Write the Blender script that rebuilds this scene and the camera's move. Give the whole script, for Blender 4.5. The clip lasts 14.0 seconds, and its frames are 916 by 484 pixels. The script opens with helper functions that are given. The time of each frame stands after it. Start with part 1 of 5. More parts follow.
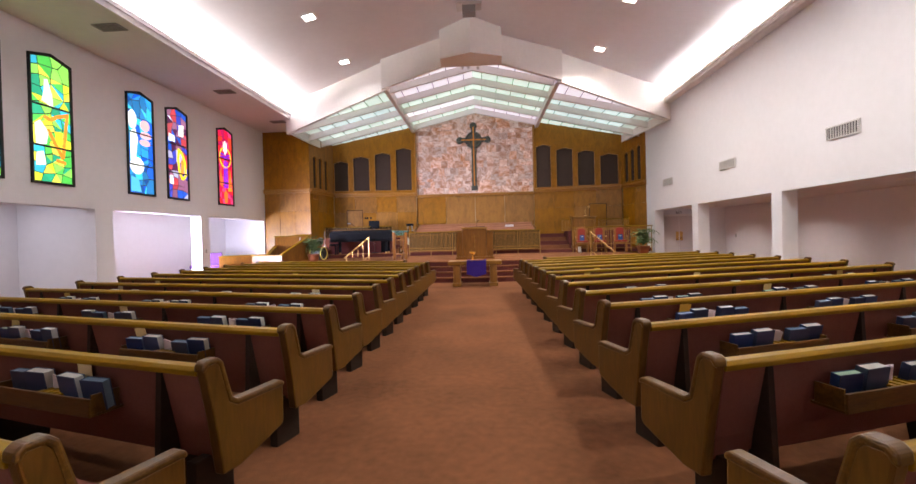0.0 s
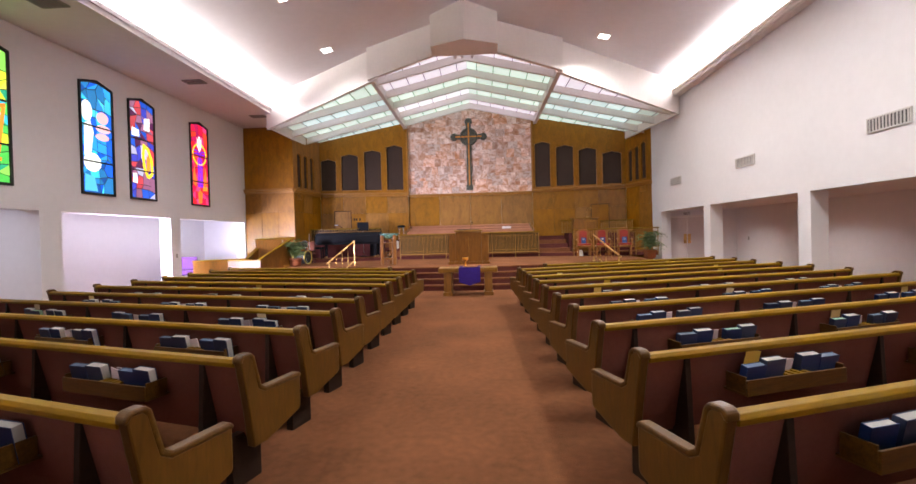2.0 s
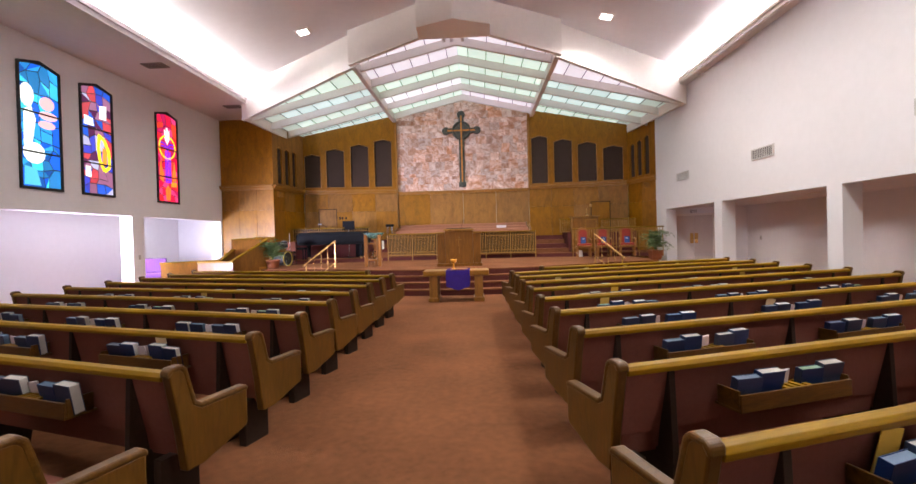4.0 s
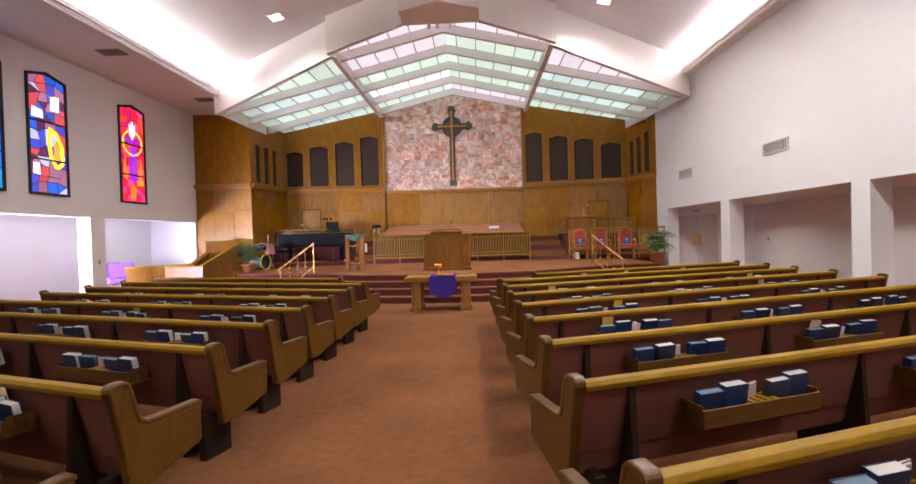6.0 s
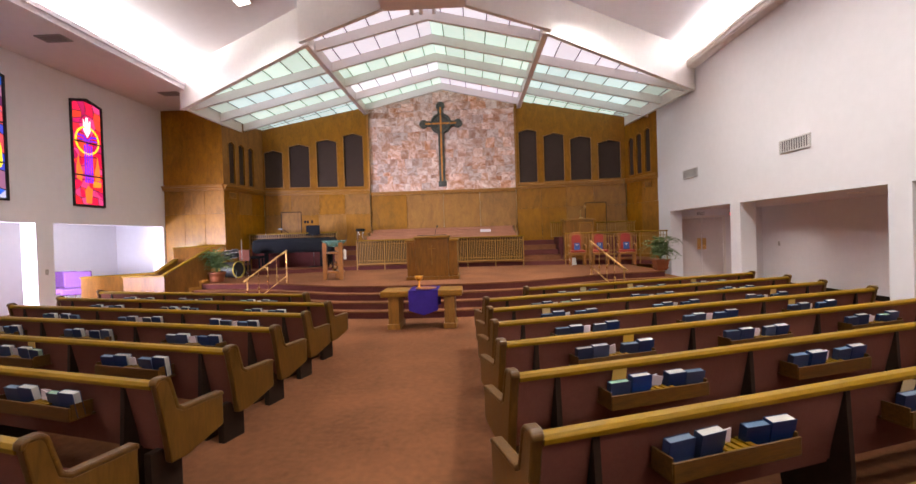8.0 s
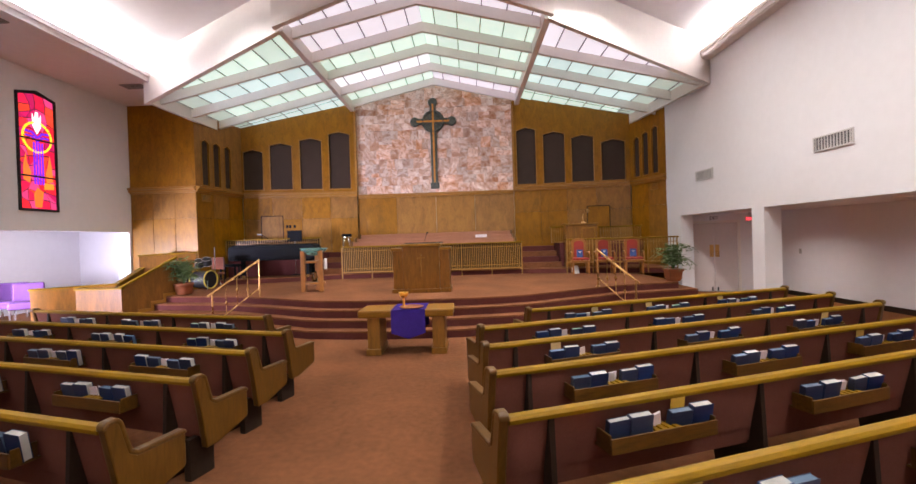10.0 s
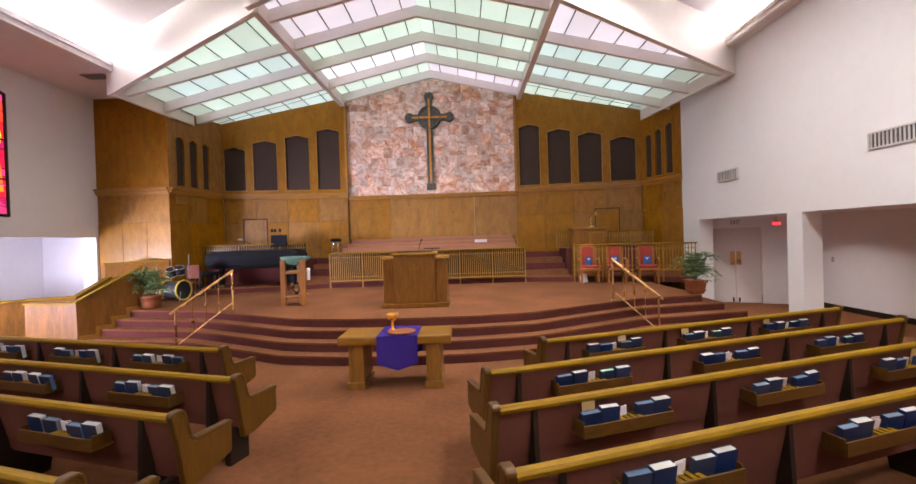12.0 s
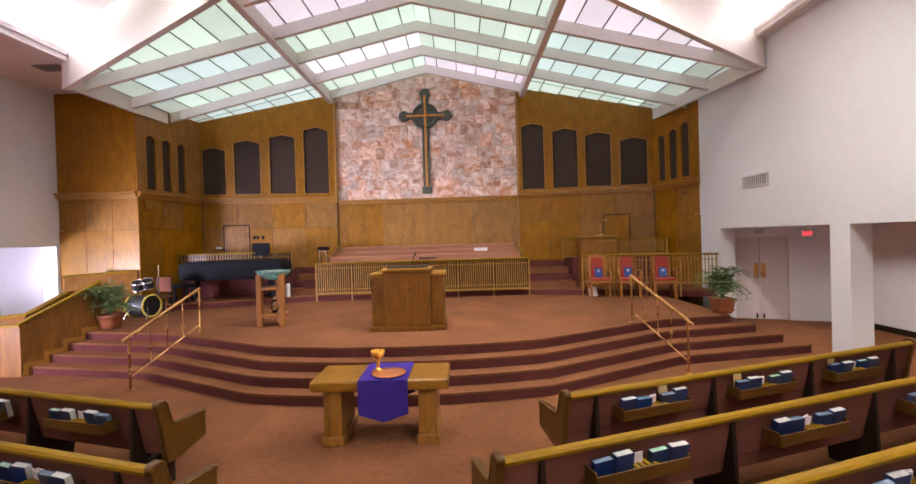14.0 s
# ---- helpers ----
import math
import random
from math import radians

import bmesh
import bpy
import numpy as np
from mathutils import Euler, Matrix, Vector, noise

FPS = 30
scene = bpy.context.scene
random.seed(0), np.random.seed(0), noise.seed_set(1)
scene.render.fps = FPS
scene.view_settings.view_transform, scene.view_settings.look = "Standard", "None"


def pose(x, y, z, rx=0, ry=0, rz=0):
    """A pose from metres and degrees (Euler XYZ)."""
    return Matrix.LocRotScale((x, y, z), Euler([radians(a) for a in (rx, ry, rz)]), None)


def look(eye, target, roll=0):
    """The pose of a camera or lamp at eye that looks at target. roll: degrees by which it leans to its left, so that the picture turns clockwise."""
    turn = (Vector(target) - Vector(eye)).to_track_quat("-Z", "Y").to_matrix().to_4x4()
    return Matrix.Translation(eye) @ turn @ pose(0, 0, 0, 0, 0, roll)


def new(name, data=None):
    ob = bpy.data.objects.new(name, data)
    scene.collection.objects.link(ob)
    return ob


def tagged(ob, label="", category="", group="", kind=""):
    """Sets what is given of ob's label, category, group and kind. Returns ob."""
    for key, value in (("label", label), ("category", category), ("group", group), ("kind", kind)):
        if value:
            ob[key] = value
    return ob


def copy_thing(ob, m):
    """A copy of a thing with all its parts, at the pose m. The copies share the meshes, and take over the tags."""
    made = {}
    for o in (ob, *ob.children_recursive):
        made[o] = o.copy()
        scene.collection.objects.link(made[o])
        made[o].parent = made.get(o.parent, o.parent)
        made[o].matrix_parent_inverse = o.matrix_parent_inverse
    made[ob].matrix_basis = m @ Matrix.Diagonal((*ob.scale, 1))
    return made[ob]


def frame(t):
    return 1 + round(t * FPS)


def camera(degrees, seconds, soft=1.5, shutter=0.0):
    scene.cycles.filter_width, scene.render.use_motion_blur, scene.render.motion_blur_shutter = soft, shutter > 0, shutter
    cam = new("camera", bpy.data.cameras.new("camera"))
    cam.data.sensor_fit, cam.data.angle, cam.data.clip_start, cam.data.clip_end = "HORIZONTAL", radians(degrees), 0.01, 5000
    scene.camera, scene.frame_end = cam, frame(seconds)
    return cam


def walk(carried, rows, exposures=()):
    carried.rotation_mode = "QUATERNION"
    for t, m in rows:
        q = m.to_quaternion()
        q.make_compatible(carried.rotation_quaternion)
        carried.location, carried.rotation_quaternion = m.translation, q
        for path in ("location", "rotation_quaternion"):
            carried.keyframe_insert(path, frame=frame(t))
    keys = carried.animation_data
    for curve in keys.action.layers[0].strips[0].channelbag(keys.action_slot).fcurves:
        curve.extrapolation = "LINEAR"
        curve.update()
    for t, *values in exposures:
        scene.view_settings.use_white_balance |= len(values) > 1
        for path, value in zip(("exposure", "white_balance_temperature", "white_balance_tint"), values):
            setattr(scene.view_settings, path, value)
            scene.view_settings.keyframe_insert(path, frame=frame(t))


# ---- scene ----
cam = camera(91.8, 14.0)
PATH = [
    (0, (0.161, 0.383, 1.623), (0.047, 2.412, 1.601), -1.5),
    (0.5, (0.205, 0.715, 1.667), (0.093, 2.744, 1.645), -1.4),
    (1, (0.23, 1.049, 1.712), (0.121, 3.078, 1.688), -1.4),
    (1.5, (0.246, 1.368, 1.719), (0.139, 3.397, 1.697), -1.4),
    (2, (0.275, 1.675, 1.745), (0.171, 3.705, 1.722), -1.5),
    (2.5, (0.326, 2.019, 1.721), (0.224, 4.048, 1.698), -1.6),
    (5, (0.606, 3.488, 1.722), (0.519, 5.518, 1.699), -1.6),
    (5.5, (0.663, 3.742, 1.734), (0.581, 5.772, 1.713), -1.7),
    (6, (0.722, 3.997, 1.77), (0.642, 6.027, 1.747), -1.7),
    (6.5, (0.783, 4.284, 1.814), (0.707, 6.314, 1.791), -1.8),
    (7, (0.824, 4.555, 1.862), (0.754, 6.585, 1.839), -1.7),
    (7.5, (0.906, 4.877, 1.885), (0.838, 6.907, 1.863), -1.7),
    (8, (0.949, 5.156, 1.951), (0.888, 7.188, 1.925), -1.8),
    (10.5, (1.019, 6.729, 2.154), (0.978, 8.761, 2.136), -1.8),
    (11, (1.006, 7.036, 2.216), (0.967, 9.068, 2.196), -1.8),
    (11.5, (1.0, 7.336, 2.247), (0.965, 9.368, 2.226), -1.8),
    (12, (0.983, 7.648, 2.291), (0.951, 9.68, 2.271), -1.8),
    (12.5, (0.975, 7.961, 2.346), (0.946, 9.992, 2.328), -1.7),
    (13, (0.979, 8.253, 2.418), (0.954, 10.284, 2.399), -1.7),
    (13.5, (0.962, 8.548, 2.489), (0.939, 10.58, 2.469), -1.7),
    (14, (0.94, 8.839, 2.558), (0.922, 10.871, 2.538), -1.7),
]
walk(cam, [(t, look(eye, target, roll)) for t, eye, target, roll in PATH])

# ---- world and lamps ----
world = bpy.data.worlds.new("world")
scene.world = world
scene.view_settings.exposure = 0.46
world.use_nodes = True
wnt = world.node_tree
sky = wnt.nodes.new("ShaderNodeTexSky")
sky.sky_type, sky.sun_disc, sky.sun_elevation, sky.sun_rotation = "NISHITA", False, radians(40), radians(250)
wnt.links.new(sky.outputs[0], wnt.nodes["Background"].inputs[0])
wnt.nodes["Background"].inputs[1].default_value = 0.1

CX = -0.1             # axis of the room
XL, XR = -10.19, 7.955  # inner faces of the side walls
FLOOR = 0.08
RIDGE, FALL = 9.12, 0.213  # main ceiling


def ceil_z(x):
    return RIDGE - FALL * abs(x - CX)


def area(name, loc, rot, sx, sy, power, color, spread=180):
    d = bpy.data.lights.new(name, "AREA")
    d.shape, d.size, d.size_y, d.energy, d.color, d.spread = "RECTANGLE", sx, sy, power, color, radians(spread)
    ob = new(name, d)
    ob.matrix_world = pose(*loc, *rot)
    return ob


def spot(name, loc, power, color, degrees=120):
    d = bpy.data.lights.new(name, "SPOT")
    d.energy, d.color, d.spot_size, d.spot_blend, d.shadow_soft_size = power, color, radians(degrees), 1.0, 0.06
    ob = new(name, d)
    ob.location = loc
    return ob


COVE = (1.0, 0.97, 0.945)
area("cove_lamp_left", (-8.25, 8.0, 6.98), (180, 12, 0), 0.25, 21.0, 880, COVE)
area("cove_lamp_right", (7.83, 8.0, 6.97), (180, 14, 0), 0.14, 21.0, 780, COVE)
# Rear three rows are unseen, added at even spacing to light the pews.
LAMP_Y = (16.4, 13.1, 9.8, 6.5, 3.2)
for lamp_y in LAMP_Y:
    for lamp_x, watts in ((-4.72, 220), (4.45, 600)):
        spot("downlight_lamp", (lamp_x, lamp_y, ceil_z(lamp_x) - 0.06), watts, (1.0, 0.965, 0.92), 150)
# daylight spilling from the left aisle; area lamps added for unseen windows
area("aisle_daylight_lamp", (-12.35, 16.0, 1.15), (90, 0, -40), 0.6, 0.9, 110, (0.86, 0.84, 1.0), 70)
area("aisle_daylight_glow", (-11.2, 12.45, 1.4), (90, 0, -28), 1.2, 1.6, 260, (0.76, 0.72, 1.0), 90)
# track spotlights behind the fascia, turned to the chancel wall
for track_x in (-0.45, 0.15):
    track = spot("track_spot_lamp", (track_x, 17.35, 7.75), 680, (1.0, 0.95, 1.0), 110)
    track.rotation_euler = (radians(20), 0, 0)
    track.data.spot_blend, track.data.shadow_soft_size = 1.0, 0.15
# Left aisle fill: area lamps added under the ceiling, without any fixture.
area("aisle_fill_front", (-11.4, 17.0, 2.95), (0, 0, 0), 1.0, 7.0, 40, (0.86, 0.88, 1.0))
area("aisle_fill_left", (-11.4, 8.5, 2.95), (0, 0, 0), 1.0, 5.0, 50, (0.86, 0.86, 1.0))
# Unseen fill added behind the camera; the rear wall has no window.
area("rear_fill_lamp", (-1.0, -2.8, 2.0), (90, 0, 0), 6.0, 2.6, 30, (0.95, 0.93, 1.0))


# ---- materials ----
def material(name, base, rough=0.6, metal=0.0, vary=0.12, scale=6.0, grain=None, bump=0.0, bump_scale=80.0, coat=0.0, piece=0.0, coords="Object", spec=0.5, second=None):
    """A surface with a broad and a fine variation; grain: the axis stretch of a wood figure; piece: how far separate pieces differ."""
    m = bpy.data.materials.new(name)
    m.use_nodes = True
    nt = m.node_tree
    n, l = nt.nodes, nt.links
    b = n["Principled BSDF"]
    b.inputs["Roughness"].default_value, b.inputs["Metallic"].default_value = rough, metal
    b.inputs["Coat Weight"].default_value = coat
    b.inputs["Coat Roughness"].default_value = 0.25
    b.inputs["Specular IOR Level"].default_value = spec
    tc = n.new("ShaderNodeTexCoord")
    mp = n.new("ShaderNodeMapping")
    if coords == "Position":
        geo, oi, tw = n.new("ShaderNodeNewGeometry"), n.new("ShaderNodeObjectInfo"), n.new("ShaderNodeCombineXYZ")
        ang = n.new("ShaderNodeMath")
        ang.operation, ang.inputs[1].default_value = "MULTIPLY", 40.0
        l.new(oi.outputs["Random"], ang.inputs[0])
        l.new(ang.outputs[0], tw.inputs[1])
        mp.vector_type = "TEXTURE"
        l.new(tw.outputs[0], mp.inputs["Rotation"])
        l.new(geo.outputs["Position"], mp.inputs[0])
    else:
        l.new(tc.outputs[coords], mp.inputs[0])
    if grain:
        mp.inputs["Scale"].default_value = grain
    broad = n.new("ShaderNodeTexNoise")
    broad.inputs["Scale"].default_value, broad.inputs["Detail"].default_value = scale * (0.35 if not grain else 1), 5.0
    broad.inputs["Distortion"].default_value = 0.8 if grain else 0.0
    fine = n.new("ShaderNodeTexNoise")
    fine.inputs["Scale"].default_value, fine.inputs["Detail"].default_value = scale * 5, 4.0
    l.new(mp.outputs[0], broad.inputs[0])
    l.new(mp.outputs[0], fine.inputs[0])
    mixv = n.new("ShaderNodeMath")
    mixv.operation = "MULTIPLY_ADD"
    mixv.inputs[1].default_value = 0.4
    l.new(fine.outputs[0], mixv.inputs[0])
    half = n.new("ShaderNodeMath")
    half.operation = "MULTIPLY"
    half.inputs[1].default_value = 0.6
    l.new(broad.outputs[0], half.inputs[0])
    l.new(half.outputs[0], mixv.inputs[2])
    ramp = n.new("ShaderNodeValToRGB")
    ramp.color_ramp.elements[0].position, ramp.color_ramp.elements[1].position = 0.32, 0.68
    dark = tuple(c * (1 - vary * 1.6) for c in base)
    lite = tuple(min(1, c * (1 + vary)) for c in (second or base))
    ramp.color_ramp.elements[0].color, ramp.color_ramp.elements[1].color = (*dark, 1), (*lite, 1)
    l.new(mixv.outputs[0], ramp.inputs[0])
    out = ramp.outputs[0]
    if piece:
        info = n.new("ShaderNodeObjectInfo")
        hsv = n.new("ShaderNodeHueSaturation")
        rng = n.new("ShaderNodeMapRange")
        rng.inputs[3].default_value, rng.inputs[4].default_value = 1 - piece, 1 + piece
        l.new(info.outputs["Random"], rng.inputs[0])
        l.new(rng.outputs[0], hsv.inputs["Value"])
        wn = n.new("ShaderNodeTexWhiteNoise")
        wn.noise_dimensions = "1D"
        l.new(info.outputs["Random"], wn.inputs["W"])
        sat = n.new("ShaderNodeMapRange")
        sat.inputs[3].default_value, sat.inputs[4].default_value = 1 - piece * 1.6, 1 + piece * 1.6
        l.new(wn.outputs["Value"], sat.inputs[0])
        l.new(sat.outputs[0], hsv.inputs["Saturation"])
        l.new(out, hsv.inputs["Color"])
        out = hsv.outputs[0]
    l.new(out, b.inputs["Base Color"])
    rr = n.new("ShaderNodeMapRange")
    rr.inputs[3].default_value, rr.inputs[4].default_value = max(0.02, rough - 0.08), min(1, rough + 0.08)
    l.new(broad.outputs[0], rr.inputs[0])
    l.new(rr.outputs[0], b.inputs["Roughness"])
    if bump:
        bn = n.new("ShaderNodeTexNoise")
        bn.inputs["Scale"].default_value, bn.inputs["Detail"].default_value = bump_scale, 3.0
        l.new(mp.outputs[0], bn.inputs[0])
        bp = n.new("ShaderNodeBump")
        bp.inputs["Strength"].default_value, bp.inputs["Distance"].default_value = bump, 0.01
        l.new(bn.outputs[0], bp.inputs["Height"])
        l.new(bp.outputs[0], b.inputs["Normal"])
    return m


def glowing(name, color, strength, vary=0.0, rough=0.3):
    """A lit translucent pane; vary: how far separate panes differ."""
    m = bpy.data.materials.new(name)
    m.use_nodes = True
    nt = m.node_tree
    b = nt.nodes["Principled BSDF"]
    b.inputs["Base Color"].default_value = (*[c * 0.6 for c in color], 1)
    b.inputs["Roughness"].default_value = rough
    b.inputs["Emission Strength"].default_value = strength
    tc = nt.nodes.new("ShaderNodeTexCoord")
    no = nt.nodes.new("ShaderNodeTexNoise")
    no.inputs["Scale"].default_value, no.inputs["Detail"].default_value = 2.5, 4
    nt.links.new(tc.outputs["Object"], no.inputs[0])
    hsv = nt.nodes.new("ShaderNodeHueSaturation")
    hsv.inputs["Color"].default_value = (*color, 1)
    info = nt.nodes.new("ShaderNodeObjectInfo")
    add = nt.nodes.new("ShaderNodeMath")
    nt.links.new(info.outputs["Random"], add.inputs[0])
    nt.links.new(no.outputs[0], add.inputs[1])
    rng = nt.nodes.new("ShaderNodeMapRange")
    rng.inputs[1].default_value, rng.inputs[2].default_value = 0.3, 1.7
    rng.inputs[3].default_value, rng.inputs[4].default_value = 1 - vary, 1 + vary * 0.6
    nt.links.new(add.outputs[0], rng.inputs[0])
    nt.links.new(rng.outputs[0], hsv.inputs["Value"])
    nt.links.new(hsv.outputs[0], b.inputs["Emission Color"])
    return m


def veined_stone(name):
    """Polished rose stone: cloudy cream and pink with rust-coloured veins, turned differently on every piece."""
    m = bpy.data.materials.new(name)
    m.use_nodes = True
    n, l = m.node_tree.nodes, m.node_tree.links
    b = n["Principled BSDF"]
    geo, info, turn = n.new("ShaderNodeNewGeometry"), n.new("ShaderNodeObjectInfo"), n.new("ShaderNodeCombineXYZ")
    ang = n.new("ShaderNodeMath")
    ang.operation, ang.inputs[1].default_value = "MULTIPLY", 40.0
    l.new(info.outputs["Random"], ang.inputs[0])
    l.new(ang.outputs[0], turn.inputs[1])
    mp = n.new("ShaderNodeMapping")
    mp.vector_type = "TEXTURE"
    l.new(turn.outputs[0], mp.inputs["Rotation"])
    l.new(geo.outputs["Position"], mp.inputs[0])
    mp.inputs["Scale"].default_value = (1.0, 1.0, 0.55)
    cloud = n.new("ShaderNodeTexNoise")
    cloud.inputs["Scale"].default_value, cloud.inputs["Detail"].default_value = 2.6, 5.0
    cloud.inputs["Distortion"].default_value = 0.6
    l.new(mp.outputs[0], cloud.inputs[0])
    tint = n.new("ShaderNodeValToRGB")
    e = tint.color_ramp.elements
    e[0].position, e[0].color = 0.31, (0.46, 0.21, 0.12, 1)
    e[1].position, e[1].color = 0.64, (0.84, 0.67, 0.60, 1)
    mid = e.new(0.46)
    mid.color = (0.66, 0.41, 0.30, 1)
    l.new(cloud.outputs[0], tint.inputs[0])
    vein = n.new("ShaderNodeTexNoise")
    vein.inputs["Scale"].default_value, vein.inputs["Detail"].default_value = 3.1, 3.0
    vein.inputs["Distortion"].default_value = 1.1
    l.new(mp.outputs[0], vein.inputs[0])
    line = n.new("ShaderNodeValToRGB")
    e = line.color_ramp.elements
    e[0].position, e[0].color = 0.478, (0, 0, 0, 1)
    e[1].position, e[1].color = 0.522, (0, 0, 0, 1)
    mid = e.new(0.5)
    mid.color = (0.85, 0.85, 0.85, 1)
    l.new(vein.outputs[0], line.inputs[0])
    mix = n.new("ShaderNodeMixRGB")
    mix.inputs[2].default_value = (0.28, 0.10, 0.05, 1)
    l.new(line.outputs[0], mix.inputs[0])
    l.new(tint.outputs[0], mix.inputs[1])
    hsv = n.new("ShaderNodeHueSaturation")
    rng, sat, wn = n.new("ShaderNodeMapRange"), n.new("ShaderNodeMapRange"), n.new("ShaderNodeTexWhiteNoise")
    rng.inputs[3].default_value, rng.inputs[4].default_value = 0.74, 1.14
    sat.inputs[3].default_value, sat.inputs[4].default_value = 0.75, 1.25
    wn.noise_dimensions = "1D"
    l.new(info.outputs["Random"], rng.inputs[0])
    l.new(info.outputs["Random"], wn.inputs["W"])
    l.new(wn.outputs["Value"], sat.inputs[0])
    l.new(rng.outputs[0], hsv.inputs["Value"])
    l.new(sat.outputs[0], hsv.inputs["Saturation"])
    l.new(mix.outputs[0], hsv.inputs["Color"])
    l.new(hsv.outputs[0], b.inputs["Base Color"])
    gloss = n.new("ShaderNodeMapRange")
    gloss.inputs[3].default_value, gloss.inputs[4].default_value = 0.24, 0.48
    l.new(cloud.outputs[0], gloss.inputs[0])
    l.new(gloss.outputs[0], b.inputs["Roughness"])
    return m


PLASTER = material("plaster", (0.79, 0.77, 0.79), 0.85, vary=0.025, scale=1.2, bump=0.12, bump_scale=60)
CEILING = material("ceiling_plaster", (0.77, 0.74, 0.77), 0.9, vary=0.03, scale=1.0, bump=0.2, bump_scale=40)
TRIM = material("white_trim", (0.82, 0.77, 0.73), 0.5, vary=0.03, scale=2.0)
CARPET = material("carpet", (0.212, 0.083, 0.036), 1.0, vary=0.22, scale=2.6, bump=0.9, bump_scale=260, spec=0.1)
# Used on risers and terraces: darker and redder than CARPET.
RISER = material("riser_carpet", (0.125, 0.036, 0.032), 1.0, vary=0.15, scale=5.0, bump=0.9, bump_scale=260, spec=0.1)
OAK = material("pew_oak", (0.095, 0.041, 0.005), 0.36, spec=0.28, vary=0.3, scale=3.0, grain=(1.2, 9, 9), coat=0.08, bump=0.05)
OAK_RAIL = material("rail_oak", (0.23, 0.122, 0.002), 0.46, vary=0.18, scale=3.0, grain=(1.0, 9, 9), coat=0.0, spec=0.14)
OAK_UP = material("upright_oak", (0.098, 0.042, 0.005), 0.36, spec=0.3, vary=0.22, scale=2.0, grain=(6, 6, 1.0), coat=0.2, bump=0.05)
PANEL = material("wall_panel_wood", (0.29, 0.122, 0.009), 0.45, vary=0.22, scale=2.2, grain=(2.2, 2.2, 0.9), coat=0.15, piece=0.06, spec=0.25)
MOULD = material("moulding_wood", (0.36, 0.155, 0.016), 0.4, vary=0.2, scale=3.0, grain=(0.8, 5, 5), coat=0.2)
GOLDOAK = material("golden_oak", (0.25, 0.108, 0.014), 0.38, vary=0.25, scale=3.0, grain=(6, 6, 0.9), coat=0.2)
FABRIC = material("pew_fabric", (0.172, 0.058, 0.040), 0.95, vary=0.1, scale=8, bump=0.5, bump_scale=300, spec=0.2)
DARK = material("dark_support", (0.022, 0.011, 0.006), 0.6, vary=0.2, scale=5, spec=0.2)
GRILLE = material("grille_cloth", (0.056, 0.036, 0.027), 0.9, vary=0.08, scale=10, bump=0.5, bump_scale=200, spec=0.2)
NAVY = material("navy_cover", (0.012, 0.026, 0.085), 0.45, vary=0.15, scale=12, piece=0.2)
GREENEDGE = material("green_page_edges", (0.27, 0.42, 0.30), 0.8, vary=0.08, scale=40, piece=0.15)
BLUEEDGE = material("blue_grey_page_edges", (0.10, 0.15, 0.22), 0.7, vary=0.08, scale=40, piece=0.15)
INLAY = material("amber_inlay", (0.62, 0.25, 0.045), 0.45, vary=0.2, scale=14, spec=0.3)
PAGES = material("book_pages", (0.44, 0.42, 0.39), 0.8, vary=0.06, scale=40, piece=0.12)
CARD = material("paper_card", (0.66, 0.56, 0.58), 0.8, vary=0.05, scale=20, piece=0.15)
MANILA = material("manila_card", (0.62, 0.40, 0.14), 0.8, vary=0.06, scale=20, piece=0.15)
STONE = veined_stone("rose_stone")
BRASS = material("brass", (0.62, 0.36, 0.13), 0.28, metal=1.0, vary=0.12, scale=10)
GOLD = material("gold", (0.90, 0.43, 0.06), 0.3, metal=0.7, vary=0.15, scale=20)
BRONZE = material("dark_bronze", (0.095, 0.100, 0.085), 0.38, metal=0.6, vary=0.4, scale=25, bump=0.9, bump_scale=45)
CHROME = material("chrome", (0.72, 0.72, 0.75), 0.14, metal=1.0, vary=0.04, scale=10)
BLACK = material("piano_cover", (0.005, 0.0055, 0.008), 0.85, spec=0.2, vary=0.2, scale=6, bump=0.3, bump_scale=12)
GREY = material("grey_metal", (0.28, 0.26, 0.26), 0.6, vary=0.08, scale=6)
VENT = material("vent_metal", (0.60, 0.57, 0.55), 0.5, vary=0.05, scale=6)
SLOT = material("vent_dark", (0.10, 0.09, 0.09), 0.8, vary=0.1, scale=6)
DOORP = material("door_paint", (0.66, 0.58, 0.56), 0.45, vary=0.03, scale=2)
LEAD = material("lead", (0.012, 0.012, 0.014), 0.6, vary=0.2, scale=10)
PURPLE = material("purple_cloth", (0.048, 0.022, 0.23), 0.9, spec=0.15, vary=0.12, scale=6, bump=0.3, bump_scale=120)
VIOLET = material("violet_upholstery", (0.13, 0.042, 0.20), 0.85, vary=0.12, scale=6, bump=0.3, bump_scale=150)
RED = material("red_upholstery", (0.33, 0.035, 0.022), 0.85, vary=0.15, scale=8, bump=0.3, bump_scale=150)
CHAIRWOOD = material("chair_oak", (0.32, 0.12, 0.018), 0.38, vary=0.22, scale=4, grain=(6, 6, 1), coat=0.2)
BLUE = material("blue_cover", (0.006, 0.045, 0.22), 0.4, vary=0.1, scale=8)
POT = material("terracotta", (0.27, 0.075, 0.022), 0.6, vary=0.2, scale=8, bump=0.2)
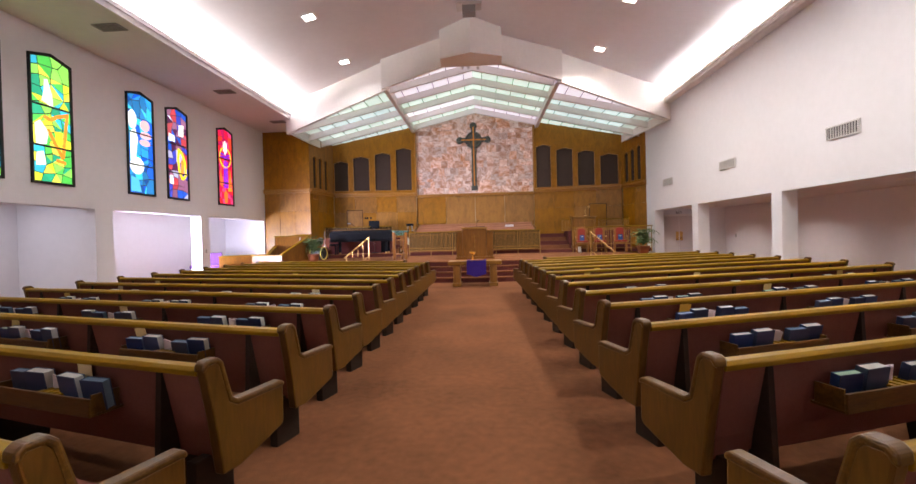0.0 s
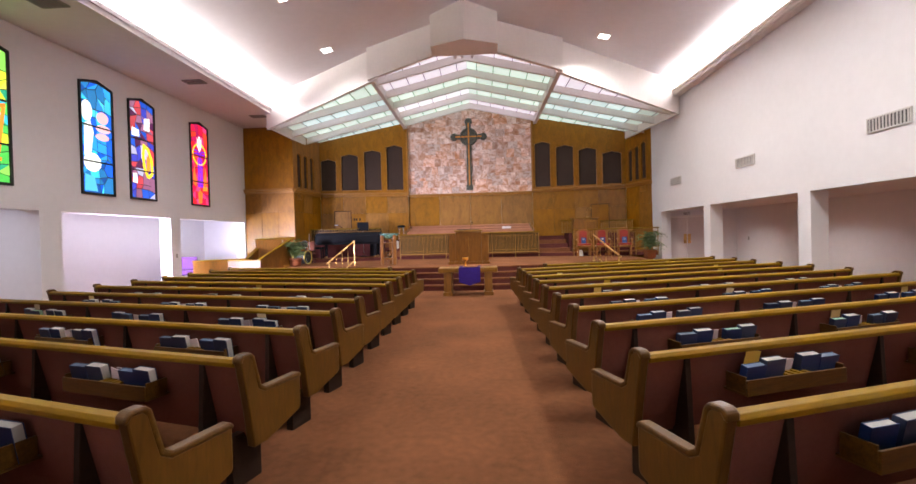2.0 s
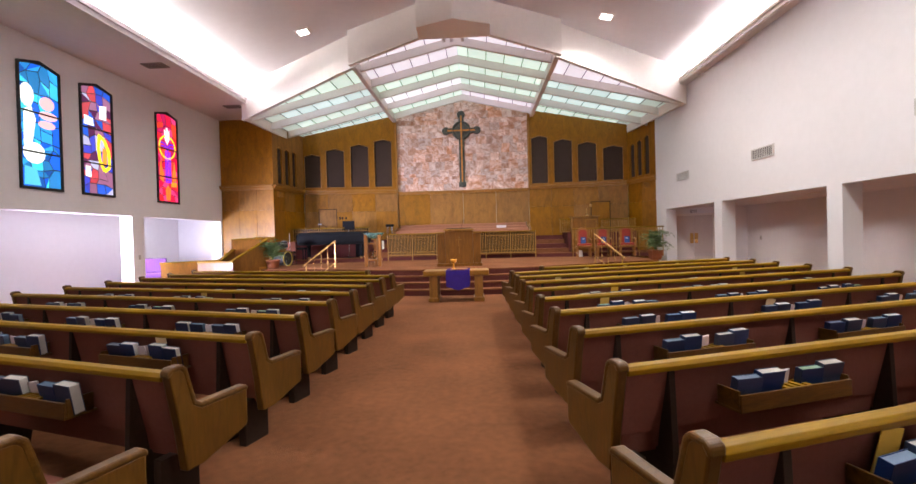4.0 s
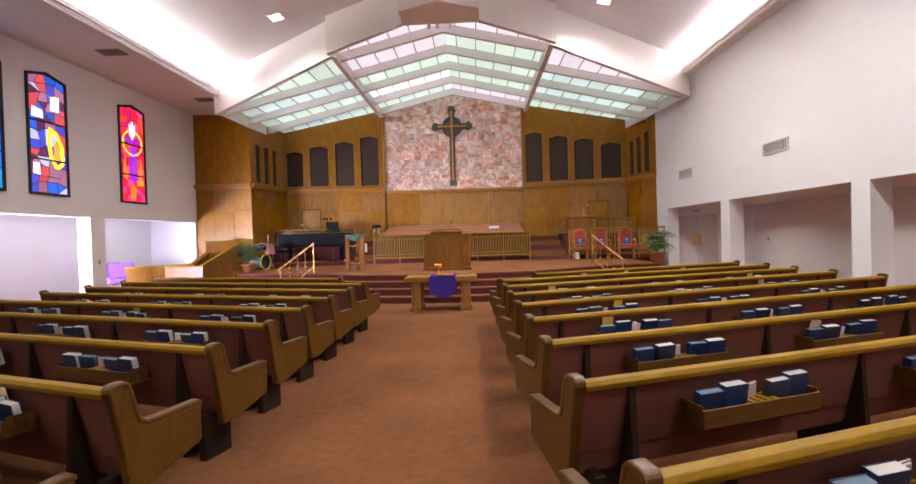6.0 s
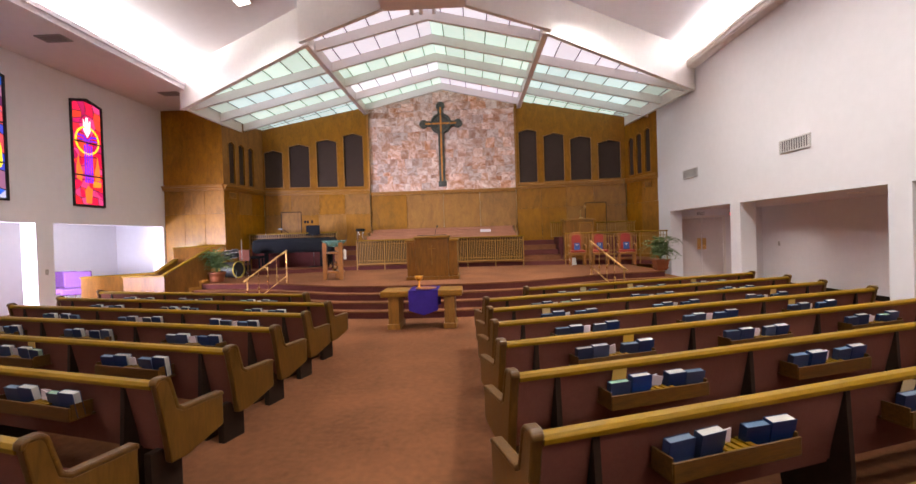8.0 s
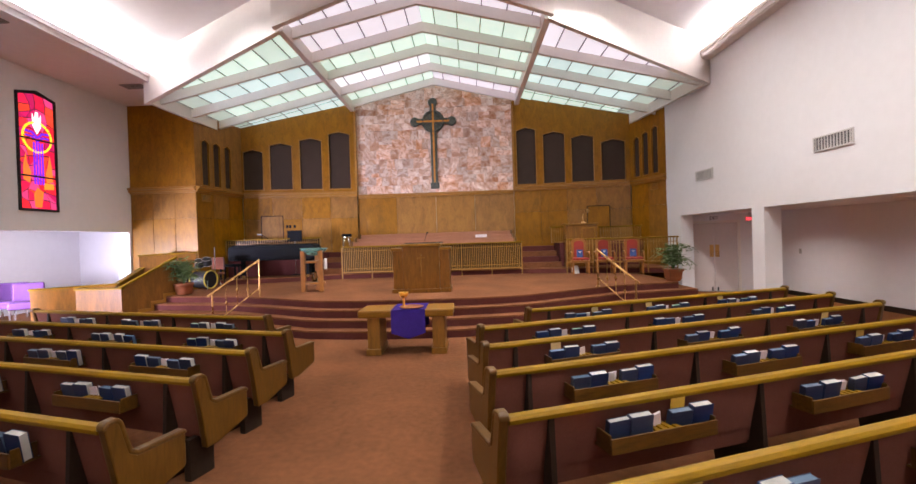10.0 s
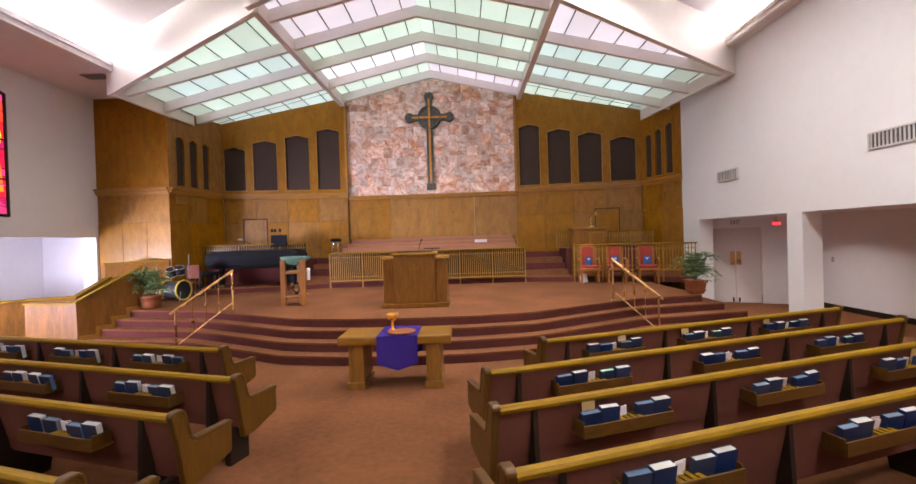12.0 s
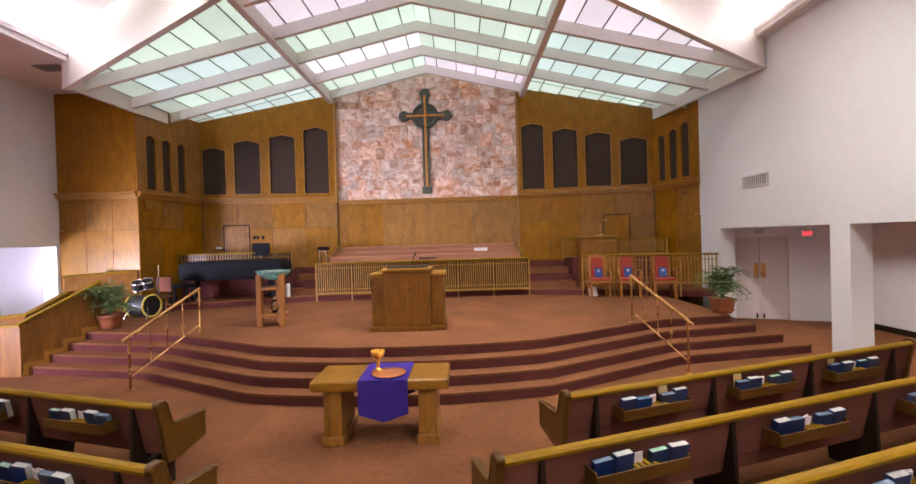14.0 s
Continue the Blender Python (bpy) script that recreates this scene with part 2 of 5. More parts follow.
LEAF = material("leaf", (0.055, 0.115, 0.030), 0.45, vary=0.45, scale=5, second=(0.13, 0.20, 0.06))
DRUMHEAD = material("drum_head", (0.012, 0.012, 0.014), 0.5, vary=0.1, scale=4)
HOOP = material("drum_hoop", (0.55, 0.42, 0.06), 0.35, vary=0.1, scale=8, coat=0.3)
WHITE = material("white_cloth", (0.78, 0.76, 0.74), 0.85, vary=0.04, scale=10, bump=0.2)
PLATE = material("plate_wood", (0.42, 0.13, 0.035), 0.3, vary=0.2, scale=10, coat=0.4)
PANE = glowing("skylight_pane", (0.74, 0.92, 0.81), 0.64, 0.24)
PANE_W = glowing("skylight_pane_bright", (0.94, 0.93, 1.0), 0.78, 0.10)
PANE_L = glowing("skylight_pane_lilac", (0.90, 0.83, 0.93), 0.64, 0.16)
PANE_C = glowing("skylight_pane_cool", (0.70, 0.88, 0.86), 0.62, 0.20)
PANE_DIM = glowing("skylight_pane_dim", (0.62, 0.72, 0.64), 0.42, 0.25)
BULB = glowing("bulb", (0.92, 0.95, 1.0), 14.0)
EXITRED = glowing("exit_red", (1.0, 0.05, 0.08), 2.2)

VENEER = material("dark_veneer", (0.20, 0.078, 0.010), 0.42, vary=0.26, scale=2.4, grain=(4, 4, 0.8), coat=0.2, spec=0.3)
TABLEOAK = material("table_oak", (0.26, 0.115, 0.009), 0.36, vary=0.26, scale=3.0, grain=(1.0, 8, 8), coat=0.15, spec=0.3)
MORTAR = material("pale_mortar", (0.46, 0.29, 0.22), 0.8, vary=0.1, scale=8)

SLATS = material("pale_slat_oak", (0.34, 0.17, 0.03), 0.4, vary=0.2, scale=4, grain=(6, 6, 1), coat=0.2)
PULPITOAK = material("pulpit_oak", (0.20, 0.078, 0.008), 0.40, vary=0.28, scale=3.0, grain=(7, 7, 0.8), coat=0.08, spec=0.3)
ROSE = material("choir_fabric", (0.33, 0.135, 0.075), 0.95, vary=0.08, scale=8, bump=0.3, bump_scale=250)

GLASS = bpy.data.materials.new("glass")
GLASS.use_nodes = True
gb = GLASS.node_tree.nodes["Principled BSDF"]
gb.inputs["Base Color"].default_value = (0.42, 0.72, 0.66, 1)
gb.inputs["Roughness"].default_value, gb.inputs["Transmission Weight"].default_value, gb.inputs["IOR"].default_value = 0.08, 0.75, 1.45

CLEAR = bpy.data.materials.new("clear_glass")
CLEAR.use_nodes = True
cb = CLEAR.node_tree.nodes["Principled BSDF"]
cb.inputs["Base Color"].default_value = (0.93, 0.96, 0.95, 1)
cb.inputs["Roughness"].default_value, cb.inputs["Transmission Weight"].default_value, cb.inputs["IOR"].default_value = 0.03, 1.0, 1.45


# ---- building helpers ----
def part(name, bm, mat, parent=None, label=""):
    """Links a bmesh as one mesh object, under parent if there is one."""
    me = bpy.data.meshes.new(name)
    bmesh.ops.recalc_face_normals(bm, faces=bm.faces)
    bm.to_mesh(me)
    bm.free()
    me.materials.append(mat)
    ob = new(name, me)
    if parent is not None:
        ob.parent = parent
    if label:
        ob["label"] = label
    return ob


def piece(name, me, m, parent):
    ob = new(name, me)
    ob.parent = parent
    ob.matrix_basis = m
    return ob


def thing(name, m, label, category, group="", kind=""):
    ob = new(name)
    ob.matrix_basis = m
    ob.empty_display_size = 0.1
    return tagged(ob, label, category, group, kind)


def structure(name, bm, mat, label="", category=""):
    return tagged(part(name, bm, mat), label, category, "", "structure")


def smooth(ob):
    for p in ob.data.polygons:
        p.use_smooth = True
    return ob


def box(bm, x0, x1, y0, y1, z0, z1, bevel=0.0, m=None):
    b = bmesh.new()
    bmesh.ops.create_cube(b, size=1.0)
    for v in b.verts:
        v.co = Vector(((x0 + x1) / 2 + v.co.x * (x1 - x0), (y0 + y1) / 2 + v.co.y * (y1 - y0), (z0 + z1) / 2 + v.co.z * (z1 - z0)))
    if bevel:
        bmesh.ops.bevel(b, geom=b.edges[:], offset=bevel, segments=2, affect="EDGES", profile=0.5)
    return merge(bm, b, m)


def merge(bm, b, m=None):
    if m is not None:
        b.transform(m)
    me = bpy.data.meshes.new("tmp")
    b.to_mesh(me)
    b.free()
    bm.from_mesh(me)
    bpy.data.meshes.remove(me)
    return bm


def boxed(*a, **k):
    return box(bmesh.new(), *a, **k)


def prism(bm, pts, h0, h1, plane="xy", bevel=0.0, m=None):
    """A polygon pushed from h0 to h1 along the axis that is not in its plane."""
    b = bmesh.new()

    def co(p, h):
        return {"xy": (p[0], p[1], h), "yz": (h, p[0], p[1]), "xz": (p[0], h, p[1])}[plane]

    lo = [b.verts.new(co(p, h0)) for p in pts]
    hi = [b.verts.new(co(p, h1)) for p in pts]
    b.faces.new(lo)
    b.faces.new(hi[::-1])
    for i in range(len(pts)):
        j = (i + 1) % len(pts)
        b.faces.new((lo[j], lo[i], hi[i], hi[j]))
    bmesh.ops.recalc_face_normals(b, faces=b.faces)
    if bevel:
        bmesh.ops.bevel(b, geom=b.edges[:], offset=bevel, segments=2, affect="EDGES", profile=0.5)
    return merge(bm, b, m)


def rod(bm, a, b_, r, r2=None, sides=10):
    """A round bar from a to b_."""
    a, b_ = Vector(a), Vector(b_)
    d = b_ - a
    t = bmesh.new()
    bmesh.ops.create_cone(t, cap_ends=True, segments=sides, radius1=r, radius2=r if r2 is None else r2, depth=d.length)
    t.transform(Matrix.Translation((a + b_) / 2) @ d.to_track_quat("Z", "Y").to_matrix().to_4x4())
    return merge(bm, t)


def lathe(bm, prof, sides=20, m=None):
    """A turned body from (radius, height) pairs."""
    b = bmesh.new()
    rings = []
    for r, z in prof:
        rings.append([b.verts.new((max(r, 1e-4) * math.cos(2 * math.pi * i / sides), max(r, 1e-4) * math.sin(2 * math.pi * i / sides), z)) for i in range(sides)])
    for p, q in zip(rings, rings[1:]):
        for i in range(sides):
            j = (i + 1) % sides
            b.faces.new((p[i], p[j], q[j], q[i]))
    b.faces.new(rings[0][::-1])
    b.faces.new(rings[-1])
    return merge(bm, b, m)


def ring(bm, radius, r, m=None, n=32, sides=8):
    b = bmesh.new()
    rows = []
    for i in range(n):
        a = 2 * math.pi * i / n
        rows.append([b.verts.new(((radius + r * math.cos(2 * math.pi * k / sides)) * math.cos(a), (radius + r * math.cos(2 * math.pi * k / sides)) * math.sin(a), r * math.sin(2 * math.pi * k / sides))) for k in range(sides)])
    for i in range(n):
        p, q = rows[i], rows[(i + 1) % n]
        for k in range(sides):
            b.faces.new((p[k], q[k], q[(k + 1) % sides], p[(k + 1) % sides]))
    return merge(bm, b, m)


def rotz(x, y, z, deg):
    return pose(x, y, z, 0, 0, deg)


# ---- large structure ----
structure("floor", boxed(-13, 11.2, -3.4, 26, -0.2, FLOOR), CARPET, "worn terracotta brown carpet with darker patches", "carpet floor")


def side_wall(name, x0, x1, openings, top, y_end):
    """A plaster wall with square openings to a side aisle; openings: (y0, y1, head)."""
    bm = bmesh.new()
    y = -3.0
    head = openings[0][2]
    for a, b, h in sorted(openings):
        box(bm, x0, x1, y, a, 0, head)
        y = b
    box(bm, x0, x1, y, y_end, 0, head)
    box(bm, x0, x1, -3.0, y_end, head, top)
    return structure(name, bm, PLASTER, "smooth off-white plaster wall with square openings", "wall")


side_wall("wall_west", XL - 0.4, XL, [(-0.9, 2.9, 2.64), (3.4, 7.3, 2.64), (7.8, 11.72, 2.64), (12.28, 16.2, 2.64), (16.68, 20.93, 2.64)], 7.6, 25)
side_wall("wall_east", XR, XR + 0.4, [(-0.5, 3.4, 2.6), (3.9, 7.9, 2.6), (8.35, 12.41, 2.6), (12.82, 16.92, 2.6), (17.36, 20.96, 2.6)], 8.0, 26)
structure("wall_south", boxed(-13, 11.2, -3.4, -3.0, 0, 9.6), PLASTER, "plain off-white plaster rear wall", "wall")
structure("wall_north", boxed(-13, 11.2, 25.2, 25.6, 0, 9.6), PLASTER, "plain plaster wall behind the chancel", "wall")
# side aisles
bm = bmesh.new()
box(bm, -12.8, -12.5, -3, 25.2, 0, 3.0)
structure("wall_aisle_west", bm, PLASTER, "white plaster outer wall of the side aisle", "wall")
# Partition added to back the aisle's daylight lamp and part its light.
structure("wall_aisle_cross", boxed(-12.5, XL - 0.4, 11.8, 12.0, 0, 3.0), PLASTER, "added white cross wall behind the aisle daylight lamp", "wall")
structure("wall_aisle_east", boxed(10.75, 11.05, -3, 25.2, 0, 3.0), PLASTER, "white plaster outer wall of the side aisle", "wall")
structure("ceiling_aisle_west", boxed(-12.8, XL - 0.4, -3, 25.2, 3.0, 3.15), CEILING, "white aisle ceiling", "ceiling")
structure("ceiling_aisle_east", boxed(XR + 0.4, 11.05, -3, 25.2, 2.62, 2.8), CEILING, "white aisle ceiling", "ceiling")
structure("baseboard", boxed(10.71, 10.75, -3, 21.0, FLOOR, 0.21), DARK, "dark carpet baseboard strip", "baseboard")
structure("wall_aisle_end", boxed(-12.5, XL - 0.4, 21.6, 21.9, 0, 3.0), PLASTER, "white plaster end wall of the aisle", "wall")

# gabled main ceiling, soffit over the left windows, coves
bm = bmesh.new()
zl, zr = ceil_z(-10.6), ceil_z(8.4)
prism(bm, [(-10.6, zl), (CX, RIDGE), (8.4, zr), (8.4, zr + 0.25), (CX, RIDGE + 0.25), (-10.6, zl + 0.25)], -3.0, 25.2, "xz")
structure("ceiling", bm, CEILING, "gabled off-white plaster ceiling", "ceiling")
bm = bmesh.new()
box(bm, XL, -7.95, -3.0, 21.0, 6.83, 6.90)
box(bm, -7.95, -7.87, -3.0, 18.9, 6.80, 7.03)
box(bm, -7.87, -7.83, -3.0, 18.9, 6.93, 7.05)
structure("soffit_ceiling", bm, CEILING, "flat plaster soffit with cove lip", "ceiling")
bm = bmesh.new()
box(bm, 7.70, XR, -3.0, 19.35, 6.86, 6.92)
box(bm, 7.66, 7.72, -3.0, 19.35, 6.88, 7.06)
box(bm, 7.63, 7.66, -3.0, 19.35, 6.98, 7.08)
structure("cove_trim", bm, TRIM, "painted cove ledge hiding lamps", "cove trim")

# ---- chancel: steps and platform ----
RISE, TREAD, DECK, DECK2 = 0.17, 0.29, 0.76, 0.93


def step_y(x, k):
    """Front of step k (1 to 4): a bowed middle and straighter wings."""
    a = abs(x - CX)
    y = 15.38 + 0.05 * min(a, 2.4) ** 2 + 0.53 * max(0.0, min(a, 5.0) - 2.4) + 0.20 * max(0.0, a - 5.0)
    return y + TREAD * (k - 1)


for k in range(1, 5):
    end = 7.77 - 0.4 * (k - 1)
    xs = [-7.9 + (end + 7.9) * i / 60 for i in range(61)]
    top, face = bmesh.new(), bmesh.new()
    prism(top, [(x, step_y(x, k)) for x in xs] + [(end, 23.6), (-7.9, 23.6)], FLOOR + RISE * k - 0.035, FLOOR + RISE * k)
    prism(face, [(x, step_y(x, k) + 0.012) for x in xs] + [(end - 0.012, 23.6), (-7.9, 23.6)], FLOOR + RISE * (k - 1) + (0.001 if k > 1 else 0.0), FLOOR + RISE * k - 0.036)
    if k < 4:
        structure("stair_tread", top, CARPET, "brown carpeted chancel stair tread", "step")
    else:
        structure("platform", top, CARPET, "brown carpeted chancel platform", "platform")
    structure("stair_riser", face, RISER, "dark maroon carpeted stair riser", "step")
# raised rear deck
deck_pts = [(-7.9, 21.05), (-6.5, 21.3), (-4.7, 21.8), (-3.6, 22.25), (3.0, 22.3), (4.4, 22.0), (6.0, 21.45), (7.78, 20.85), (7.78, 24.2), (-7.9, 24.2)]
structure("rear_deck", prism(bmesh.new(), deck_pts, DECK2 - 0.03, DECK2), CARPET, "brown carpeted rear chancel deck", "platform")
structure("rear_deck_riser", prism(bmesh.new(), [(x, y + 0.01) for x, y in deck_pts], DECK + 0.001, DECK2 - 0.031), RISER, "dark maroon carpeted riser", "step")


# ---- chancel: panelled walls ----
def along(a, b):
    """The pose whose x runs from a to b on the ground and whose -y faces the room."""
    d = Vector((b[0] - a[0], b[1] - a[1]))
    return rotz(a[0], a[1], 0, math.degrees(math.atan2(d.y, d.x))), d.length


def gable_top(x):
    return 8.12 - 0.235 * abs(x - CX) + 0.3


LEDGE = 4.0


def panel_wall(name, a, b, grilles, seams, top=None, base=0.0):
    """A panelled wall with a ledge moulding, and peaked recesses closed by cloth."""
    m, length = along(a, b)
    w = thing(name, m, "stained plywood panelled chancel wall with moulded ledge", "wall", "", "structure")
    za, zb = (top, top) if top else (gable_top(a[0]), gable_top(b[0]))

    def zt(u):
        return za + (zb - za) * u / length

    # lower panels, each a sheet with a joint beside it
    cuts = [0.0] + seams + [length]
    for p, q in zip(cuts, cuts[1:]):
        part("panel", boxed(p + 0.004, q - 0.004, 0, 0.05, base, 3.05, 0.004), PANEL, w)
        part("panel", boxed(p + 0.004, q - 0.004, 0.012, 0.05, 3.058, LEDGE - 0.06, 0.004), PANEL, w)
    part("backing", prism(bmesh.new(), [(0, base), (length, base), (length, zt(length)), (0, zt(0))], 0.11, 0.2, "xz"), DARK, w)
    # ledge
    bm = bmesh.new()
    box(bm, -0.01, length + 0.01, -0.13, 0.05, LEDGE + 0.03, LEDGE + 0.10, 0.012)
    box(bm, -0.01, length + 0.01, -0.085, 0.05, LEDGE - 0.05, LEDGE + 0.03, 0.01)
    box(bm, -0.01, length + 0.01, -0.03, 0.05, LEDGE - 0.10, LEDGE - 0.04, 0.008)
    part("ledge", bm, MOULD, w)
    # upper sheet, built round the recesses
    y0, y1 = 0.0, 0.06
    z0 = LEDGE + 0.09
    u = 0.0
    bm = bmesh.new()
    for g0, g1, gb, gs in grilles:
        gp = gs + 0.11
        gm = (g0 + g1) / 2
        prism(bm, [(u, z0), (g0, z0), (g0, zt(g0)), (u, zt(u))], y0, y1, "xz")
        prism(bm, [(g0, z0), (g1, z0), (g1, gb), (g0, gb)], y0, y1, "xz")
        prism(bm, [(g0, gs), (gm, gp), (gm, zt(gm)), (g0, zt(g0))], y0, y1, "xz")
        prism(bm, [(gm, gp), (g1, gs), (g1, zt(g1)), (gm, zt(gm))], y0, y1, "xz")
        u = g1
    prism(bm, [(u, z0), (length, z0), (length, zt(length)), (u, zt(u))], y0, y1, "xz")
    part("upper_panel", bm, PANEL, w)
    for g0, g1, gb, gs in grilles:
        gm, gp = (g0 + g1) / 2, gs + 0.11
        part("grille", prism(bmesh.new(), [(g0, gb), (g1, gb), (g1, gs), (gm, gp), (g0, gs)], 0.05, 0.07, "xz"), GRILLE, w, "dark brown cloth grille")
        bm = bmesh.new()
        pts = [(g0, gb), (g1, gb), (g1, gs), (gm, gp), (g0, gs)]
        for i in range(5):
            p, q = Vector(pts[i]), Vector(pts[(i + 1) % 5])
            d = (q - p).normalized() * 0.012
            n = Vector((-d.y, d.x)).normalized() * 0.028
            prism(bm, [p - d, q + d, q + d + n, p - d + n], -0.018, 0.05, "xz")
        part("grille_frame", bm, MOULD, w)
    return w


panel_wall("wall_chancel_front", (XL + 0.002, 21.02), (-7.95, 21.0), [], [0.75, 1.5], 6.84)
panel_wall("wall_chancel_west", (-7.95, 21.0), (-7.65, 23.5), [(0.30, 0.70, 4.16, 5.66), (0.88, 1.28, 4.16, 5.66), (1.48, 1.86, 4.16, 5.66)], [0.85, 1.7])
panel_wall("wall_chancel_northwest", (-7.65, 23.5), (-3.35, 24.2), [(-0.0 + 0.03, 0.80, 4.2, 5.70), (1.03, 1.90, 4.2, 5.95), (2.16, 3.04, 4.2, 6.15), (3.28, 4.14, 4.2, 6.40)], [1.1, 2.2, 3.3])
panel_wall("wall_chancel_northeast", (2.95, 24.3), (7.4, 23.7), [(0.13, 0.93, 4.14, 6.33), (1.18, 2.05, 4.14, 6.10), (2.27, 3.15, 4.14, 5.90), (3.40, 4.32, 4.14, 5.66)], [1.05, 2.08, 3.2])
panel_wall("wall_chancel_east", (7.4, 23.7), (XR - 0.002, 21.9), [(0.20, 0.56, 4.18, 5.62), (0.68, 1.04, 4.18, 5.70), (1.18, 1.54, 4.18, 5.80)], [0.95])
# wall under the stone
w = thing("wall_chancel_middle", pose(0, 0, 0), "stained plywood panelled wall under the stone", "wall", "", "structure")
for i in range(4):
    x0 = -3.35 + 6.3 * i / 4
    part("panel", boxed(x0 + 0.004, x0 + 6.3 / 4 - 0.004, 24.3, 24.36, DECK2, 3.86, 0.004), PANEL, w)
bm = bmesh.new()
box(bm, -3.34, 2.94, 24.20, 24.36, 3.90, 3.96, 0.01)
box(bm, -3.34, 2.94, 24.24, 24.36, 3.82, 3.90, 0.01)
part("ledge", bm, MOULD, w)

structure("corner_trim", boxed(-3.40, -3.325, 24.17, 24.42, 3.97, 7.35, 0.006), MOULD, "stained corner post beside the stone", "trim")
structure("corner_trim", boxed(2.925, 3.0, 24.25, 24.42, 3.97, 7.35, 0.006), MOULD, "stained corner post beside the stone", "trim")
# split-face stone field behind the cross, laid in uneven courses
stone_wall = thing("stone_wall", pose(0, 0, 0), "rose and cream split stone wall in uneven courses", "stone wall", "", "structure")
part("mortar", prism(bmesh.new(), [(-3.34, 3.97), (2.94, 3.97), (2.94, gable_top(2.94)), (CX, gable_top(CX)), (-3.34, gable_top(-3.34))], 24.40, 24.5, "xz"), MORTAR, stone_wall)
# skylight over the chancel
BEAMS = (17.82, 19.34, 20.80, 22.32, 23.82)
SKY0, SKYF, BH = 8.12, 0.235, 0.28
BXL, BXR, EXL, EXR = -3.42, 3.13, -7.95, 7.80


def sky_z(x):
    return SKY0 - SKYF * abs(x - CX)


def front_y(x):
    """Plan of the fascia: a prow on the axis, wings running back to the walls."""
    a = abs(x - CX)
    return 16.35 + 0.26 * a if a < 3.36 else 17.28 + 0.37 * (a - 3.36)


def back_y(x):
    return 24.35 if abs(x - CX) < 3.2 else 24.2 - 0.16 * (abs(x - CX) - 3.2)


skylight = thing("skylight", pose(0, 0, 0), "gabled skylight of milky panes between white painted beams", "skylight", "", "structure")


def bar(pts_a, pts_b, wide, high, mat, name="beam", parent=skylight, drop=0.0):
    """A beam along the gable from plan point a to b."""
    a = Vector((*pts_a, sky_z(pts_a[0]) - drop))
    b = Vector((*pts_b, sky_z(pts_b[0]) - drop))
    d = Vector((b.x - a.x, b.y - a.y, 0)).normalized()
    n = Vector((-d.y, d.x, 0)) * wide / 2
    up = Vector((0, 0, high))
    bm = bmesh.new()
    c = [bm.verts.new(v) for v in (a - n, a + n, b + n, b - n, a - n + up, a + n + up, b + n + up, b - n + up)]
    for f in ((3, 2, 1, 0), (4, 5, 6, 7), (0, 1, 5, 4), (1, 2, 6, 5), (2, 3, 7, 6), (3, 0, 4, 7)):
        bm.faces.new([c[i] for i in f])
    return part(name, bm, mat, parent)


for by in BEAMS:
    for xa, xb in ((EXL, BXL), (BXL, CX), (CX, BXR), (BXR, EXR)):
        lo, hi = xa + (0.09 if xa in (BXL, BXR) else 0.0), xb - (0.09 if xb in (BXL, BXR) else 0.0)
        if (by < front_y(hi) and by < front_y(lo)) or (by in (BEAMS[0], BEAMS[4]) and xa in (EXL, BXR)):
            continue
        while by < front_y(lo) + 0.1 and lo < hi:
            lo += 0.05
        while by < front_y(hi) + 0.1 and hi > lo:
            hi -= 0.05
        if hi - lo > 0.3:
            bar((lo, by), (hi, by), 0.11, BH, TRIM, "cross_beam")
for bx in (BXL, BXR):
    bar((bx, front_y(bx) + 0.02), (bx, back_y(bx) - 0.03), 0.16, BH + 0.1, TRIM, "long_beam", drop=0.04)
bar((EXL + 0.02, front_y(EXL) + 0.05), (EXL + 0.12, 23.45), 0.10, BH + 0.1, TRIM, "edge_beam", drop=0.06)
bar((EXR + 0.05, front_y(EXR) + 0.05), (7.45, 23.7), 0.10, BH + 0.1, TRIM, "edge_beam", drop=0.06)

